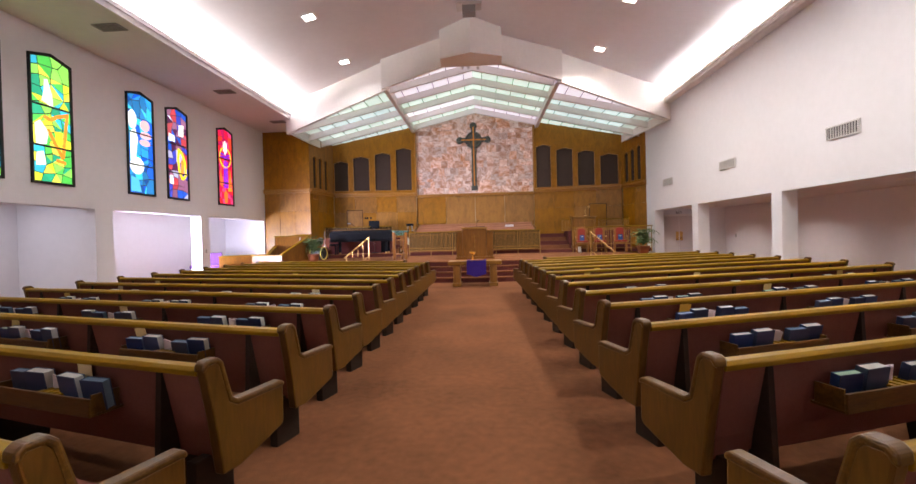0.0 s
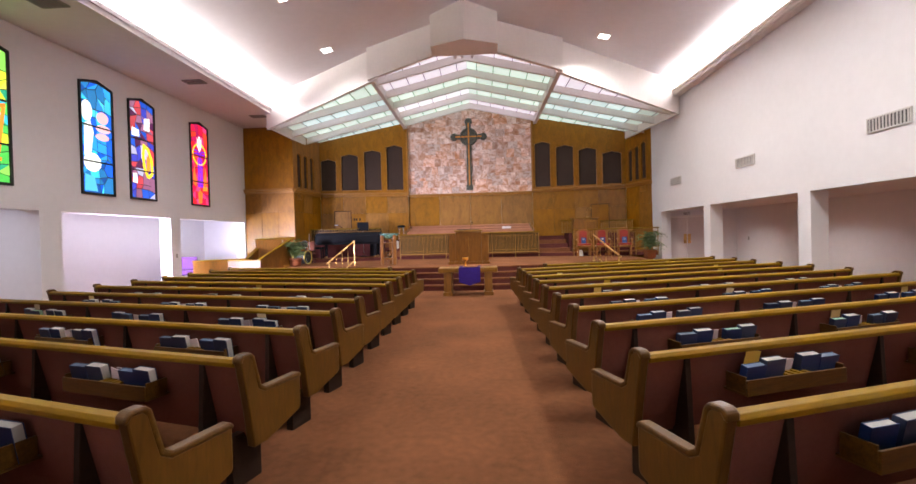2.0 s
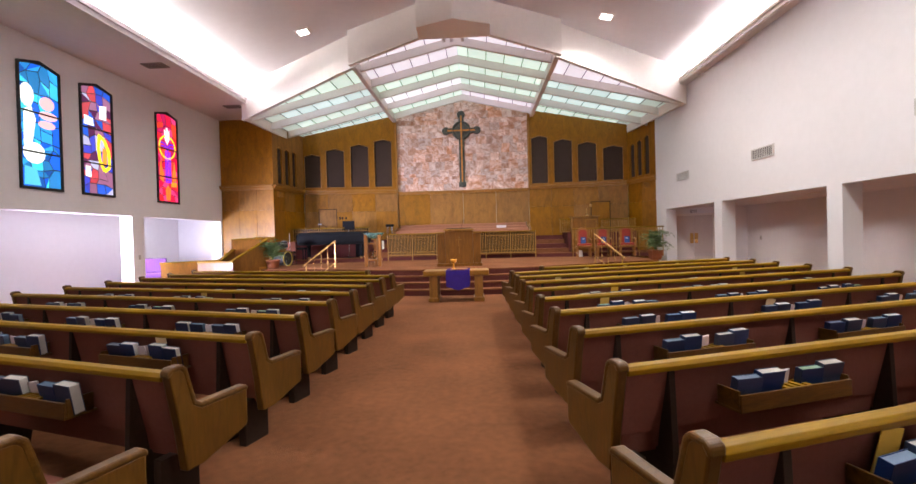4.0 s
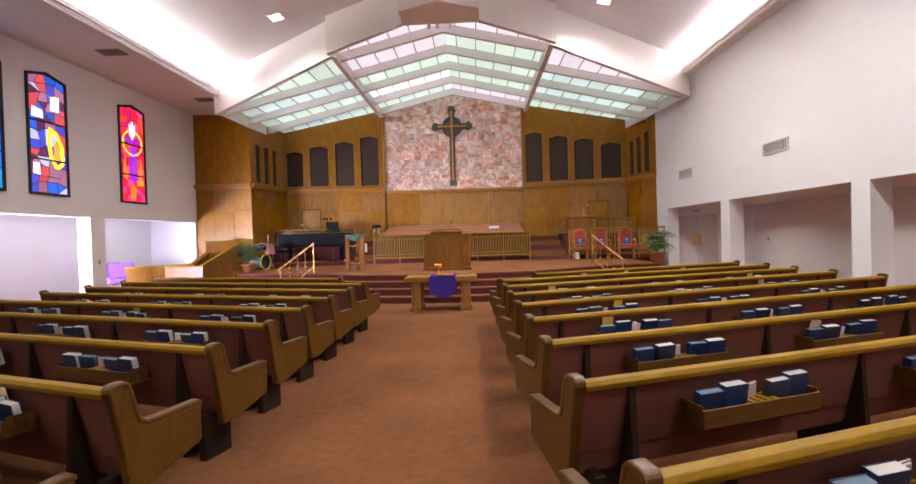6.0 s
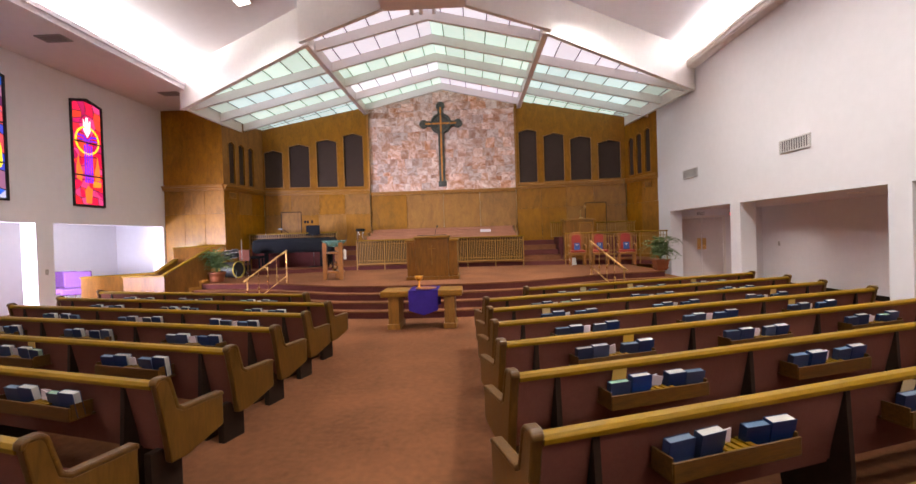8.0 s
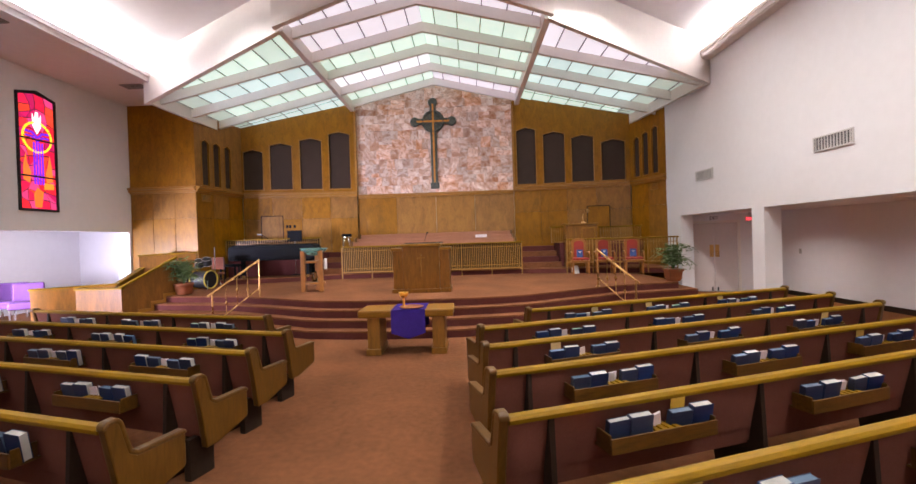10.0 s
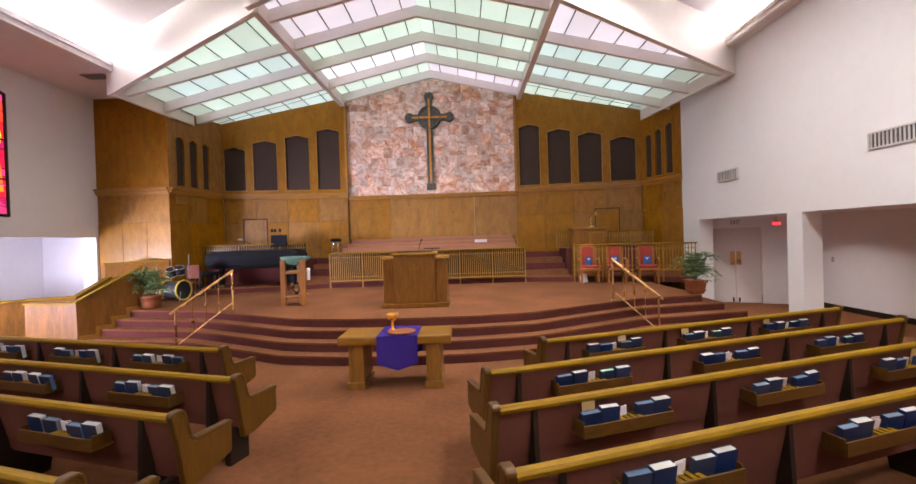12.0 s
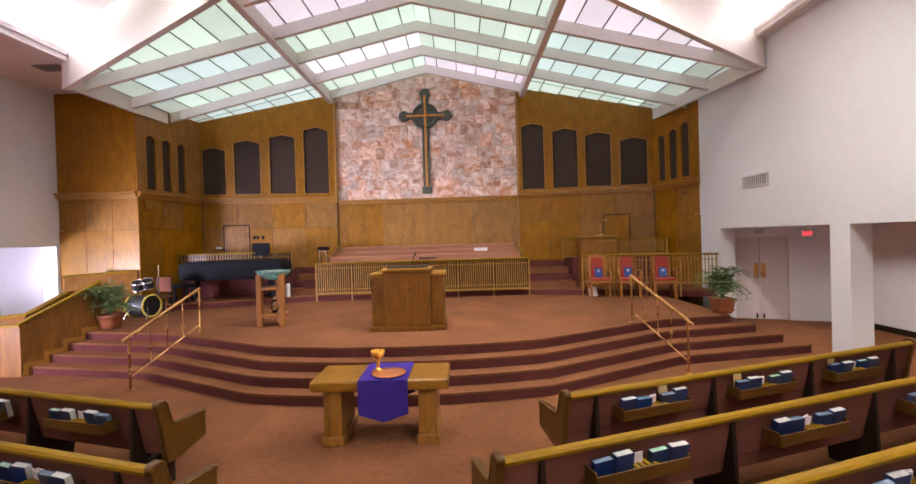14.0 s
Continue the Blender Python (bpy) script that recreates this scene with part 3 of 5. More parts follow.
# panes two feet wide, laid in the bays; backlight is put into their emission, tinted by bay and dimmer at the outer
# wing ends
PITCH = 0.64
ROW_TINT = {"middle_west": "llgwgg", "middle_east": "lggglg", "wing_west": "ggcgcc", "wing_east": "llccgc"}
TINTS = {"g": PANE, "w": PANE_W, "l": PANE_L, "c": PANE_C}
for slope, xa, xb, first in (("wing_west", EXL, BXL, BXL - 0.54), ("middle_west", BXL, CX, CX - 0.38), ("middle_east", CX, BXR, CX + 0.38), ("wing_east", BXR, EXR, BXR + 0.60)):
    step = PITCH if first > CX else -PITCH
    cuts = [first + step * i for i in range(8) if xa + 0.12 < first + step * i < xb - 0.12]
    cuts = sorted([xa, xb] + cuts)
    for i, (x0, x1) in enumerate(zip(cuts, cuts[1:])):
        ys = (16.3,) + BEAMS + (24.33,)
        for row, (y0, y1) in enumerate(zip(ys, ys[1:])):
            if "wing" in slope and row == 5:
                continue
            q = back_y((x0 + x1) / 2) + 0.05 if "wing" in slope and row == 4 else min(y1, back_y((x0 + x1) / 2) + 0.05)
            p0, p1 = max(y0, front_y(x0) + 0.1), max(y0, front_y(x1) + 0.1)
            if q - max(p0, p1) < 0.1:
                continue
            bm = bmesh.new()
            s = 0.012
            c = [bm.verts.new((x, y, sky_z(x) + BH + h)) for h in (0, 0.012) for x, y in ((x0 + s, p0), (x1 - s, p1), (x1 - s, q), (x0 + s, q))]
            for fc in ((0, 1, 2, 3), (7, 6, 5, 4), (0, 4, 5, 1), (1, 5, 6, 2), (2, 6, 7, 3), (3, 7, 4, 0)):
                bm.faces.new([c[j] for j in fc])
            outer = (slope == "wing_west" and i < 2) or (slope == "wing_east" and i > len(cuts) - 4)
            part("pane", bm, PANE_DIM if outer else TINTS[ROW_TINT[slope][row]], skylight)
        if i:
            bm = bmesh.new()
            box(bm, x0 - 0.014, x0 + 0.014, front_y(x0) + 0.15, back_y(x0) - 0.02, sky_z(x0) + BH - 0.02, sky_z(x0) + BH + 0.01)
            part("glazing_bar", bm, GREY, skylight)
for xa, xb in ((EXL + 0.3, BXL - 0.1), (BXR + 0.1, EXR - 0.5)):
    bar((xa, 23.34), (xb, 23.34), 0.03, 0.02, GREY, "glazing_bar", drop=0.01 - BH)

# white fascia in front of the skylight, stepped out on the axis
fascia = thing("fascia", pose(0, 0, 0), "deep white plaster fascia over the chancel opening", "fascia", "", "structure")


def fascia_run(a, b, name, thick=0.14, low=0.0):
    bm = bmesh.new()
    d = Vector((b[0] - a[0], b[1] - a[1])).normalized()
    n = Vector((-d.y, d.x)) * thick
    c = []
    for (x, y), (ox, oy) in ((a, (0, 0)), (b, (0, 0)), (b, n), (a, n)):
        c.append((bm.verts.new((x + ox, y + oy, sky_z(x) - low)), bm.verts.new((x + ox, y + oy, ceil_z(x + ox) + 0.05))))
    for i in range(4):
        j = (i + 1) % 4
        bm.faces.new((c[i][0], c[j][0], c[j][1], c[i][1]))
    bm.faces.new([v[0] for v in c][::-1])
    bm.faces.new([v[1] for v in c])
    return part(name, bm, TRIM, fascia)


fascia_run((XL + 2.1, front_y(XL + 2.1) - 0.05), (BXL, front_y(BXL)), "wing", low=0.03)
fascia_run((BXR, front_y(BXR)), (XR - 0.005, front_y(XR)), "wing", low=0.03)
fascia_run((BXL - 0.1, front_y(BXL) - 0.22), (-1.2, front_y(-1.2) - 0.1), "face", low=0.03)
fascia_run((1.0, front_y(1.0) - 0.1), (BXR + 0.1, front_y(BXR) - 0.22), "face", low=0.03)
bm = bmesh.new()
prism(bm, [(CX, 15.5), (0.98, 15.95), (0.98, 16.75), (-1.18, 16.75), (-1.18, 15.95)], 7.88, 9.3)
part("nose", bm, TRIM, fascia)
structure("gable_infill", boxed(XL, XL + 2.08, 19.2, 21.0, 6.91, 7.6), CEILING, "plaster infill above the soffit", "ceiling")


# ---- wall openings' fittings ----
def vent(name, m, w, h, slats, label, mat=VENT):
    v = thing(name, m, label, "vent", "wall vents")
    part("backing", boxed(-w / 2 + 0.02, w / 2 - 0.02, -0.012, -0.004, -h / 2 + 0.02, h / 2 - 0.02), SLOT, v)
    bm = bmesh.new()
    for a in ((-w / 2, w / 2, -h / 2, -h / 2 + 0.03), (-w / 2, w / 2, h / 2 - 0.03, h / 2), (-w / 2, -w / 2 + 0.03, -h / 2 + 0.03, h / 2 - 0.03), (w / 2 - 0.03, w / 2, -h / 2 + 0.03, h / 2 - 0.03)):
        box(bm, a[0], a[1], -0.03, -0.002, a[2], a[3], 0.004)
    part("frame", bm, mat, v)
    for i in range(slats):
        x = -w / 2 + 0.03 + (w - 0.06) * (i + 0.5) / slats
        part("slat", boxed(x - 0.012, x + 0.012, -0.026, -0.012, -h / 2 + 0.03, h / 2 - 0.03, m=None), mat, v)
    return v


for vy in (10.4, 14.92, 19.46, 5.9):
    vent("wall_vent", pose(XR, vy, 3.71, 0, 0, -90), 0.92, 0.29, 12, "white louvred air vent high in the plaster wall")
for vy in (10.5, 15.2, 19.2, 5.8):
    vent("soffit_vent", pose(-8.55, vy, 6.83, 90, 0, 0), 0.62, 0.36, 8, "dark louvred air vent in the soffit", GREY)
vent("panel_vent", along((-7.95, 21.0), (-7.65, 23.5))[0] @ pose(0.46, 0, 3.74), 0.46, 0.24, 7, "brown painted vent below the ledge", MOULD)
vent("panel_vent", along((7.4, 23.7), (XR, 21.9))[0] @ pose(1.32, 0, 3.74), 0.40, 0.26, 7, "brown painted vent below the ledge", MOULD)

# Fixtures for every lamp row, the added rear ones included.
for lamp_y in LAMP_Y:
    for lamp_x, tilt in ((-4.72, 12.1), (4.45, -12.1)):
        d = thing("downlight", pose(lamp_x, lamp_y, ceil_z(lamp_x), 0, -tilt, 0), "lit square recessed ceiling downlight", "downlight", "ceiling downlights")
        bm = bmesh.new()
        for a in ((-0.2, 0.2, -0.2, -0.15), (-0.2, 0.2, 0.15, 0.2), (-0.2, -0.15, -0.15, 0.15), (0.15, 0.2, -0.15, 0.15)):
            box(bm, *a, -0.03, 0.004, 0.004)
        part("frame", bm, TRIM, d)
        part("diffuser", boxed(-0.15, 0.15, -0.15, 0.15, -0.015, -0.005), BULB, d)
for ly in (10.4, 14.9, 18.6):
    d = thing("aisle_downlight", pose(9.2, ly, 2.62), "round recessed aisle downlight", "downlight", "aisle downlights")
    part("frame", lathe(bmesh.new(), [(0.08, -0.02), (0.14, -0.02), (0.15, 0.0), (0.08, 0.0)], 24), TRIM, d)
    part("diffuser", lathe(bmesh.new(), [(0.0, -0.012), (0.08, -0.012), (0.08, -0.004), (0.0, -0.004)], 24), BULB, d)
    spot("aisle_lamp", (9.2, ly, 2.58), 130, (1.0, 0.9, 0.85), 140)


# ---- pews ----
SLANT = 17.0
RACK_SHIFT = 0.11  # racks sit nearer the aisle than the middle of their bay


def make_pew(length, mirror):
    """A pew along +x from its aisle end; the seat is ahead (+y). mirror: the pew runs to the left, along -x."""
    s = -1.0 if mirror else 1.0

    def X(a, b):
        return (a, b) if s > 0 else (-b, -a)

    p = thing("pew", pose(0, 0, 0), "dark oak pew with brown fabric back and golden top rail", "pew", "rows of pews")
    prof = [(0.04, 0.285), (0.165, 0.285), (0.495, 0.38), (0.51, 0.40), (0.51, 0.635), (0.15, 0.637), (0.10, 0.67), (0.045, 0.885), (0.02, 0.91), (-0.03, 0.91), (-0.055, 0.885), (-0.05, 0.85), (0.005, 0.55)]
    cap = [(-0.066, 0.87), (-0.062, 0.91), (-0.038, 0.93), (0.03, 0.932), (0.062, 0.903), (0.118, 0.69), (0.16, 0.664), (0.50, 0.664), (0.522, 0.645), (0.518, 0.62), (0.49, 0.628), (0.15, 0.63), (0.09, 0.668), (0.036, 0.88), (0.015, 0.90), (-0.028, 0.90), (-0.045, 0.875)]
    for e0 in (0.0, length - 0.065):
        part("end_panel", prism(bmesh.new(), prof, *X(e0, e0 + 0.065), "yz", 0.01), OAK_UP, p)
        part("end_cap", prism(bmesh.new(), cap, *X(e0 - 0.005, e0 + 0.070), "yz", 0.012), OAK, p)
        part("end_support", boxed(*X(e0 + 0.13 if e0 == 0 else e0 - 0.13, e0 + 0.20 if e0 == 0 else e0 - 0.06), -0.02, 0.23, 0.0, 0.36, 0.006), DARK, p)
    i0, i1 = 0.067, length - 0.067
    rail = [(-0.055, 0.845), (-0.060, 0.874), (-0.044, 0.895), (0.0, 0.90), (0.022, 0.888), (0.022, 0.845)]
    part("top_rail", prism(bmesh.new(), rail, *X(i0, i1), "yz", 0.004), OAK_RAIL, p, "golden oak top rail")
    back = [(-0.028, 0.844), (0.02, 0.844), (0.115, 0.47), (0.09, 0.47), (0.052, 0.47)]
    part("backrest", prism(bmesh.new(), back, *X(i0, i1), "yz", 0.005), FABRIC, p, "brown woven fabric back")
    part("back_skirt", prism(bmesh.new(), [(0.066, 0.468), (0.10, 0.468), (0.11, 0.35), (0.082, 0.35)], *X(i0, i1), "yz", 0.003), FABRIC, p)
    seat = [(0.085, 0.335), (0.48, 0.365), (0.50, 0.39), (0.50, 0.42), (0.48, 0.44), (0.15, 0.42), (0.085, 0.36)]
    part("seat", prism(bmesh.new(), seat, *X(i0, i1), "yz", 0.006), FABRIC, p, "brown upholstered seat")
    n = 4
    for i in range(n):
        u = 0.37 + (length - 0.80) * i / (n - 1)
        leg = [(-0.034, 0.84), (0.0, 0.84), (0.07, 0.36), (0.44, 0.345), (0.38, 0.0), (-0.01, 0.0), (-0.06, 0.30)]
        part("leg", prism(bmesh.new(), leg, *X(u - 0.022, u + 0.022), "yz", 0.003), DARK, p, "dark tapered support")
    for i in range(n - 1):
        u = 0.37 + (length - 0.80) * (i + 0.5) / (n - 1) - RACK_SHIFT
        w = 0.435
        bm = bmesh.new()
        a, b = X(u - w, u + w)
        box(bm, a, b, -0.165, -0.150, 0.59, 0.695, 0.004)
        box(bm, a, b, -0.150, 0.02, 0.59, 0.605, 0.003)
        box(bm, a, a + 0.015, -0.150, 0.0, 0.605, 0.715, 0.003)
        box(bm, b - 0.015, b, -0.150, 0.0, 0.605, 0.715, 0.003)
        rack = part("book_rack", bm, OAK, p)
        bm = bmesh.new()
        for j in range(4):
            box(bm, (a + b) / 2 - 0.065 + j * 0.055, (a + b) / 2 - 0.03 + j * 0.055, -0.150, -0.03, 0.678, 0.691)
        box(bm, (a + b) / 2 - 0.075, (a + b) / 2 + 0.15, -0.150, -0.135, 0.663, 0.687)
        part("cup_holder", bm, OAK_RAIL, rack)
    return p


# hymn books: cover and page block
def make_book(name, w, h, t, label, pages=PAGES, edge="white page block", mat=NAVY):
    k = thing(name, pose(0, 0, 0), label, "book", "hymn books")
    bm = bmesh.new()
    box(bm, -w / 2, w / 2, -t / 2, -t / 2 + 0.004, 0, h, 0.0015)
    box(bm, -w / 2, w / 2, t / 2 - 0.004, t / 2, 0, h, 0.0015)
    box(bm, -w / 2, -w / 2 + 0.005, -t / 2, t / 2, 0, h, 0.0015)
    part("cover", bm, mat, k, "navy cloth cover")
    part("page_block", boxed(-w / 2 + 0.005, w / 2 - 0.006, -t / 2 + 0.004, t / 2 - 0.004, 0.004, h - 0.004), pages, k, edge)
    return k


tall_books = [make_book("hymn_book", 0.172, 0.192, 0.056, "tall navy cloth hymn book standing in the pew rack"), make_book("hymn_book", 0.172, 0.188, 0.062, "thick navy hymn book leaning in the pew rack")]
short_books = [make_book("hymn_book", 0.175, 0.172, 0.050, "short navy hymn book with blue-grey edges in the rack", BLUEEDGE, "blue-grey page edges"), make_book("hymn_book", 0.168, 0.168, 0.048, "short navy book with pale green edges in the rack", GREENEDGE, "pale green page edges"), make_book("hymn_book", 0.170, 0.176, 0.046, "short navy hymn book standing in the pew rack")]
card_master = tagged(part("offering_card", boxed(-0.045, 0.045, -0.004, 0.004, 0, 0.165), CARD), "stack of pale offering cards in the pew rack", "card", "pew cards")
manila_master = tagged(part("envelope", boxed(-0.06, 0.06, -0.002, 0.002, 0, 0.25), MANILA), "manila envelope between the hymn books", "envelope", "pew envelopes")
used = {}
rng = random.Random(4)


def put(master, m):
    if master.name not in used:
        used[master.name] = True
        master.matrix_basis = m
        return master
    return copy_thing(master, m)


def fill_racks(m, length, mirror):
    """Two pairs of books in each rack, a short one before a tall one, with cards between."""
    s = -1.0 if mirror else 1.0
    for i in range(3):
        u = 0.37 + (length - 0.80) * (i + 0.5) / 3 - RACK_SHIFT
        for dl, dr in ((-0.325, -0.145), (0.185, 0.355)):
            pair = [rng.choice((0, 0, 0, 1, 2)), rng.choice((0, 0, 1))]
            order = (short_books[pair[0]], tall_books[pair[1]])
            if rng.random() < 0.12:
                order = (order[1], order[0])
            for book, du in zip(order, (dl, dr)):
                lean = 7 + rng.random() * 6
                put(book, m @ pose(s * u + du + rng.uniform(-0.01, 0.01), -0.062 + rng.uniform(-0.02, 0.01), 0.606 + rng.uniform(0.0, 0.006), lean, 0, rng.uniform(-4, 4)))
        for k in range(rng.choice((1, 2, 2))):
            put(card_master, m @ pose(s * u - 0.005 + 0.03 * k + rng.uniform(-0.01, 0.01), -0.055 + 0.02 * k, 0.606, 8, rng.uniform(-12, 12), rng.uniform(-6, 6)))
        if rng.random() < 0.3:
            put(manila_master, m @ pose(s * u + rng.choice((-0.3, 0.2)), -0.025, 0.606, 6, rng.uniform(-14, 14), 0))


pew_masters = {}
ROWS_Y = [11.99 - 0.933 * i for i in range(12)]
for side in (0, 1):
    for r, y in enumerate([13.23] + ROWS_Y):
        short = r == 0
        if side == 0:
            x = 1.89 if short else 1.12 + 0.0138 * (r - 1)
            length = (7.1 - x) / math.cos(radians(SLANT))
        else:
            x = -2.10 if short else -1.285
            length = (7.32 + x) / math.cos(radians(SLANT))
        length = round(length, 1)
        m = rotz(x, y, FLOOR, 18.3 if side == 0 else -16.5)
        key = (side, length)
        if key not in pew_masters:
            pew_masters[key] = make_pew(length, side == 1)
            pew_masters[key].matrix_basis = m
        else:
            copy_thing(pew_masters[key], m)
        if r < 12:
            fill_racks(m, length, side == 1)

# ---- stained glass windows ----
def stained(r, g, b, e=1.2):
    return glowing("stained_%d_%d_%d" % (r * 99, g * 99, b * 99), (r, g, b), e * 0.85, 0.3, 0.2)


SG = {
    "green": [stained(0.10, 0.62, 0.10), stained(0.30, 0.80, 0.12), stained(0.72, 0.85, 0.05), stained(0.03, 0.42, 0.22), stained(0.05, 0.55, 0.75), stained(0.85, 0.80, 0.10)],
    "blue": [stained(0.01, 0.12, 0.72), stained(0.03, 0.35, 0.90), stained(0.05, 0.60, 0.90), stained(0.02, 0.20, 0.50), stained(0.01, 0.08, 0.35)],
    "mixed": [stained(0.05, 0.06, 0.50), stained(0.30, 0.12, 0.22), stained(0.02, 0.10, 0.60), stained(0.55, 0.06, 0.08), stained(0.45, 0.45, 0.65), stained(0.10, 0.02, 0.08)],
    "red": [stained(0.85, 0.02, 0.04), stained(0.70, 0.01, 0.06), stained(0.90, 0.06, 0.03), stained(0.50, 0.01, 0.10), stained(0.75, 0.05, 0.20)],
}
S_WHITE, S_ORANGE, S_YELLOW = stained(0.95, 0.97, 0.92, 1.2), stained(0.95, 0.30, 0.03), stained(0.95, 0.72, 0.03)
S_PINK, S_PURPLE, S_CYAN, S_FLAME = stained(0.90, 0.50, 0.52), stained(0.16, 0.02, 0.70), stained(0.10, 0.55, 0.75), stained(0.95, 0.18, 0.03)
WB, WS, WW, WP = 3.15, 6.16, 1.08, 0.15   # sill, shoulder, width and peak of a window


def stained_window(name, y0, palette, label, motifs, seed):
    """Local x runs along the wall away from the entrance, z up from the sill, -y into the room."""
    r = random.Random(seed)
    w = thing(name, pose(XL, y0, WB, 0, 0, 90), label, "window", "stained glass windows", "structure")
    h, hw = WS - WB, WW

    def top(x):
        return h + WP * (1 - abs(x - hw / 2) / (hw / 2))

    bm = bmesh.new()
    outer = [(0, 0), (hw, 0), (hw, h), (hw / 2, h + WP), (0, h)]
    f = 0.055
    inner = [(f, f), (hw - f, f), (hw - f, h - f * 0.6), (hw / 2, h + WP - f), (f, h - f * 0.6)]
    for i in range(5):
        j = (i + 1) % 5
        prism(bm, [outer[i], outer[j], inner[j], inner[i]], -0.045, -0.001, "xz")
    part("window_frame", bm, LEAD, w, "black metal frame")
    for k, frac in enumerate((0.30, 0.62)):
        part("crossbar", boxed(f, hw - f, -0.042, -0.018, h * frac - 0.02, h * frac + 0.02), LEAD, w)
    part("leading", prism(bmesh.new(), inner, -0.012, -0.004, "xz"), LEAD, w)
    # pieces of glass between the leads, on a bent grid
    nx, nz = 4, 13
    grid = {}
    for i in range(nx + 1):
        for k in range(nz + 1):
            x = f + (hw - 2 * f) * i / nx
            if 0 < i < nx:
                x += r.uniform(-0.09, 0.09)
            zt = top(x) - f - 0.01
            z = f + (zt - f) * k / nz
            if 0 < k < nz:
                z += r.uniform(-0.07, 0.07)
            grid[i, k] = Vector((x, z))
    done = set()
    for k in range(nz):
        for i in range(nx):
            if (i, k) in done:
                continue
            quad = [grid[i, k], grid[i + 1, k], grid[i + 1, k + 1], grid[i, k + 1]]
            if r.random() < 0.22 and k + 2 <= nz and (i, k + 1) not in done:
                done.add((i, k + 1))
                quad = [grid[i, k], grid[i + 1, k], grid[i + 1, k + 1], grid[i + 1, k + 2], grid[i, k + 2], grid[i, k + 1]]
            c = sum(quad, Vector((0, 0))) / len(quad)
            pts = [c + (q - c) * (1 - 0.009 / max(0.03, (q - c).length)) for q in quad]
            halves = [pts]
            if r.random() < 0.45 and len(pts) == 4:
                halves = [[pts[0], pts[1], pts[2]], [pts[0], pts[2], pts[3]]] if r.random() < 0.5 else [[pts[0], pts[1], pts[3]], [pts[1], pts[2], pts[3]]]
            for hp in halves:
                cc = sum(hp, Vector((0, 0))) / len(hp)
                hp = [cc + (q - cc) * 0.965 for q in hp]
                part("pane", prism(bmesh.new(), hp, -0.018, -0.011, "xz"), r.choice(palette), w)
    for mat, pts, nm in motifs:
        part(nm, prism(bmesh.new(), pts, -0.027, -0.0185, "xz"), mat, w)
    return w


def disc(cx, cz, rx, rz, n=14):
    return [(cx + rx * math.cos(2 * math.pi * i / n), cz + rz * math.sin(2 * math.pi * i / n)) for i in range(n)]


def hoop(cx, cz, r0, r1, n=22):
    out = []
    for i in range(n):
        a, b = 2 * math.pi * (i + 0.06) / n, 2 * math.pi * (i + 0.94) / n
        out.append([(cx + r0 * math.cos(a), cz + r0 * math.sin(a)), (cx + r1 * math.cos(a), cz + r1 * math.sin(a)), (cx + r1 * math.cos(b), cz + r1 * math.sin(b)), (cx + r0 * math.cos(b), cz + r0 * math.sin(b))])
    return out


def stroke(pts, wide):
    """Strips along a broken line."""
    out = []
    for p, q in zip(pts, pts[1:]):
        p, q = Vector(p), Vector(q)
        n = Vector((-(q - p).y, (q - p).x)).normalized() * wide / 2
        out.append([p - n, q - n, q + n, p + n])
    return out


harp = [(S_ORANGE, s, "harp_strip") for s in stroke([(0.35, 1.60), (0.50, 1.55), (0.66, 1.66), (0.97, 1.78)], 0.085) + stroke([(0.93, 1.72), (0.80, 0.72)], 0.075) + stroke([(0.42, 1.32), (0.80, 0.66)], 0.085) + stroke([(0.62, 0.60), (0.86, 0.56)], 0.08)]
harp += [(S_WHITE, [(0.30, 1.98), (0.58, 1.86), (0.56, 2.15), (0.45, 2.52), (0.38, 2.50), (0.36, 2.2)], "white_pane"), (S_WHITE, [(0.14, 0.9), (0.38, 0.95), (0.44, 1.25), (0.24, 1.5), (0.12, 1.4)], "white_pane"), (S_WHITE, [(0.12, 0.42), (0.36, 0.46), (0.30, 0.78), (0.14, 0.72)], "white_pane"), (S_YELLOW, [(0.62, 1.02), (0.76, 1.0), (0.80, 1.3), (0.6, 1.3)], "yellow_pane")]
stained_window("window_1", 8.38, SG["green"], "stained glass window in greens and yellows", [], 11)
stained_window("window_2", 10.05, SG["green"], "green and yellow stained glass with an orange harp", harp, 12)
swirl = [(S_WHITE, disc(0.22, 2.25, 0.17, 0.28), "white_pane"), (S_WHITE, [(0.12, 1.05), (0.3, 1.0), (0.42, 1.7), (0.32, 2.0), (0.14, 1.9)], "white_pane"), (S_WHITE, disc(0.36, 0.88, 0.27, 0.26), "white_pane"), (S_PINK, disc(0.72, 2.15, 0.19, 0.17), "pink_pane"), (S_PINK, disc(0.74, 1.85, 0.24, 0.11), "pink_pane"), (S_PINK, disc(0.70, 1.62, 0.22, 0.1), "pink_pane"), (S_CYAN, [(0.1, 0.1), (0.5, 0.1), (0.4, 0.5), (0.12, 0.55)], "cyan_pane")]
stained_window("window_3", 12.85, SG["blue"], "blue stained glass with white and pink rounded shapes", swirl, 13)
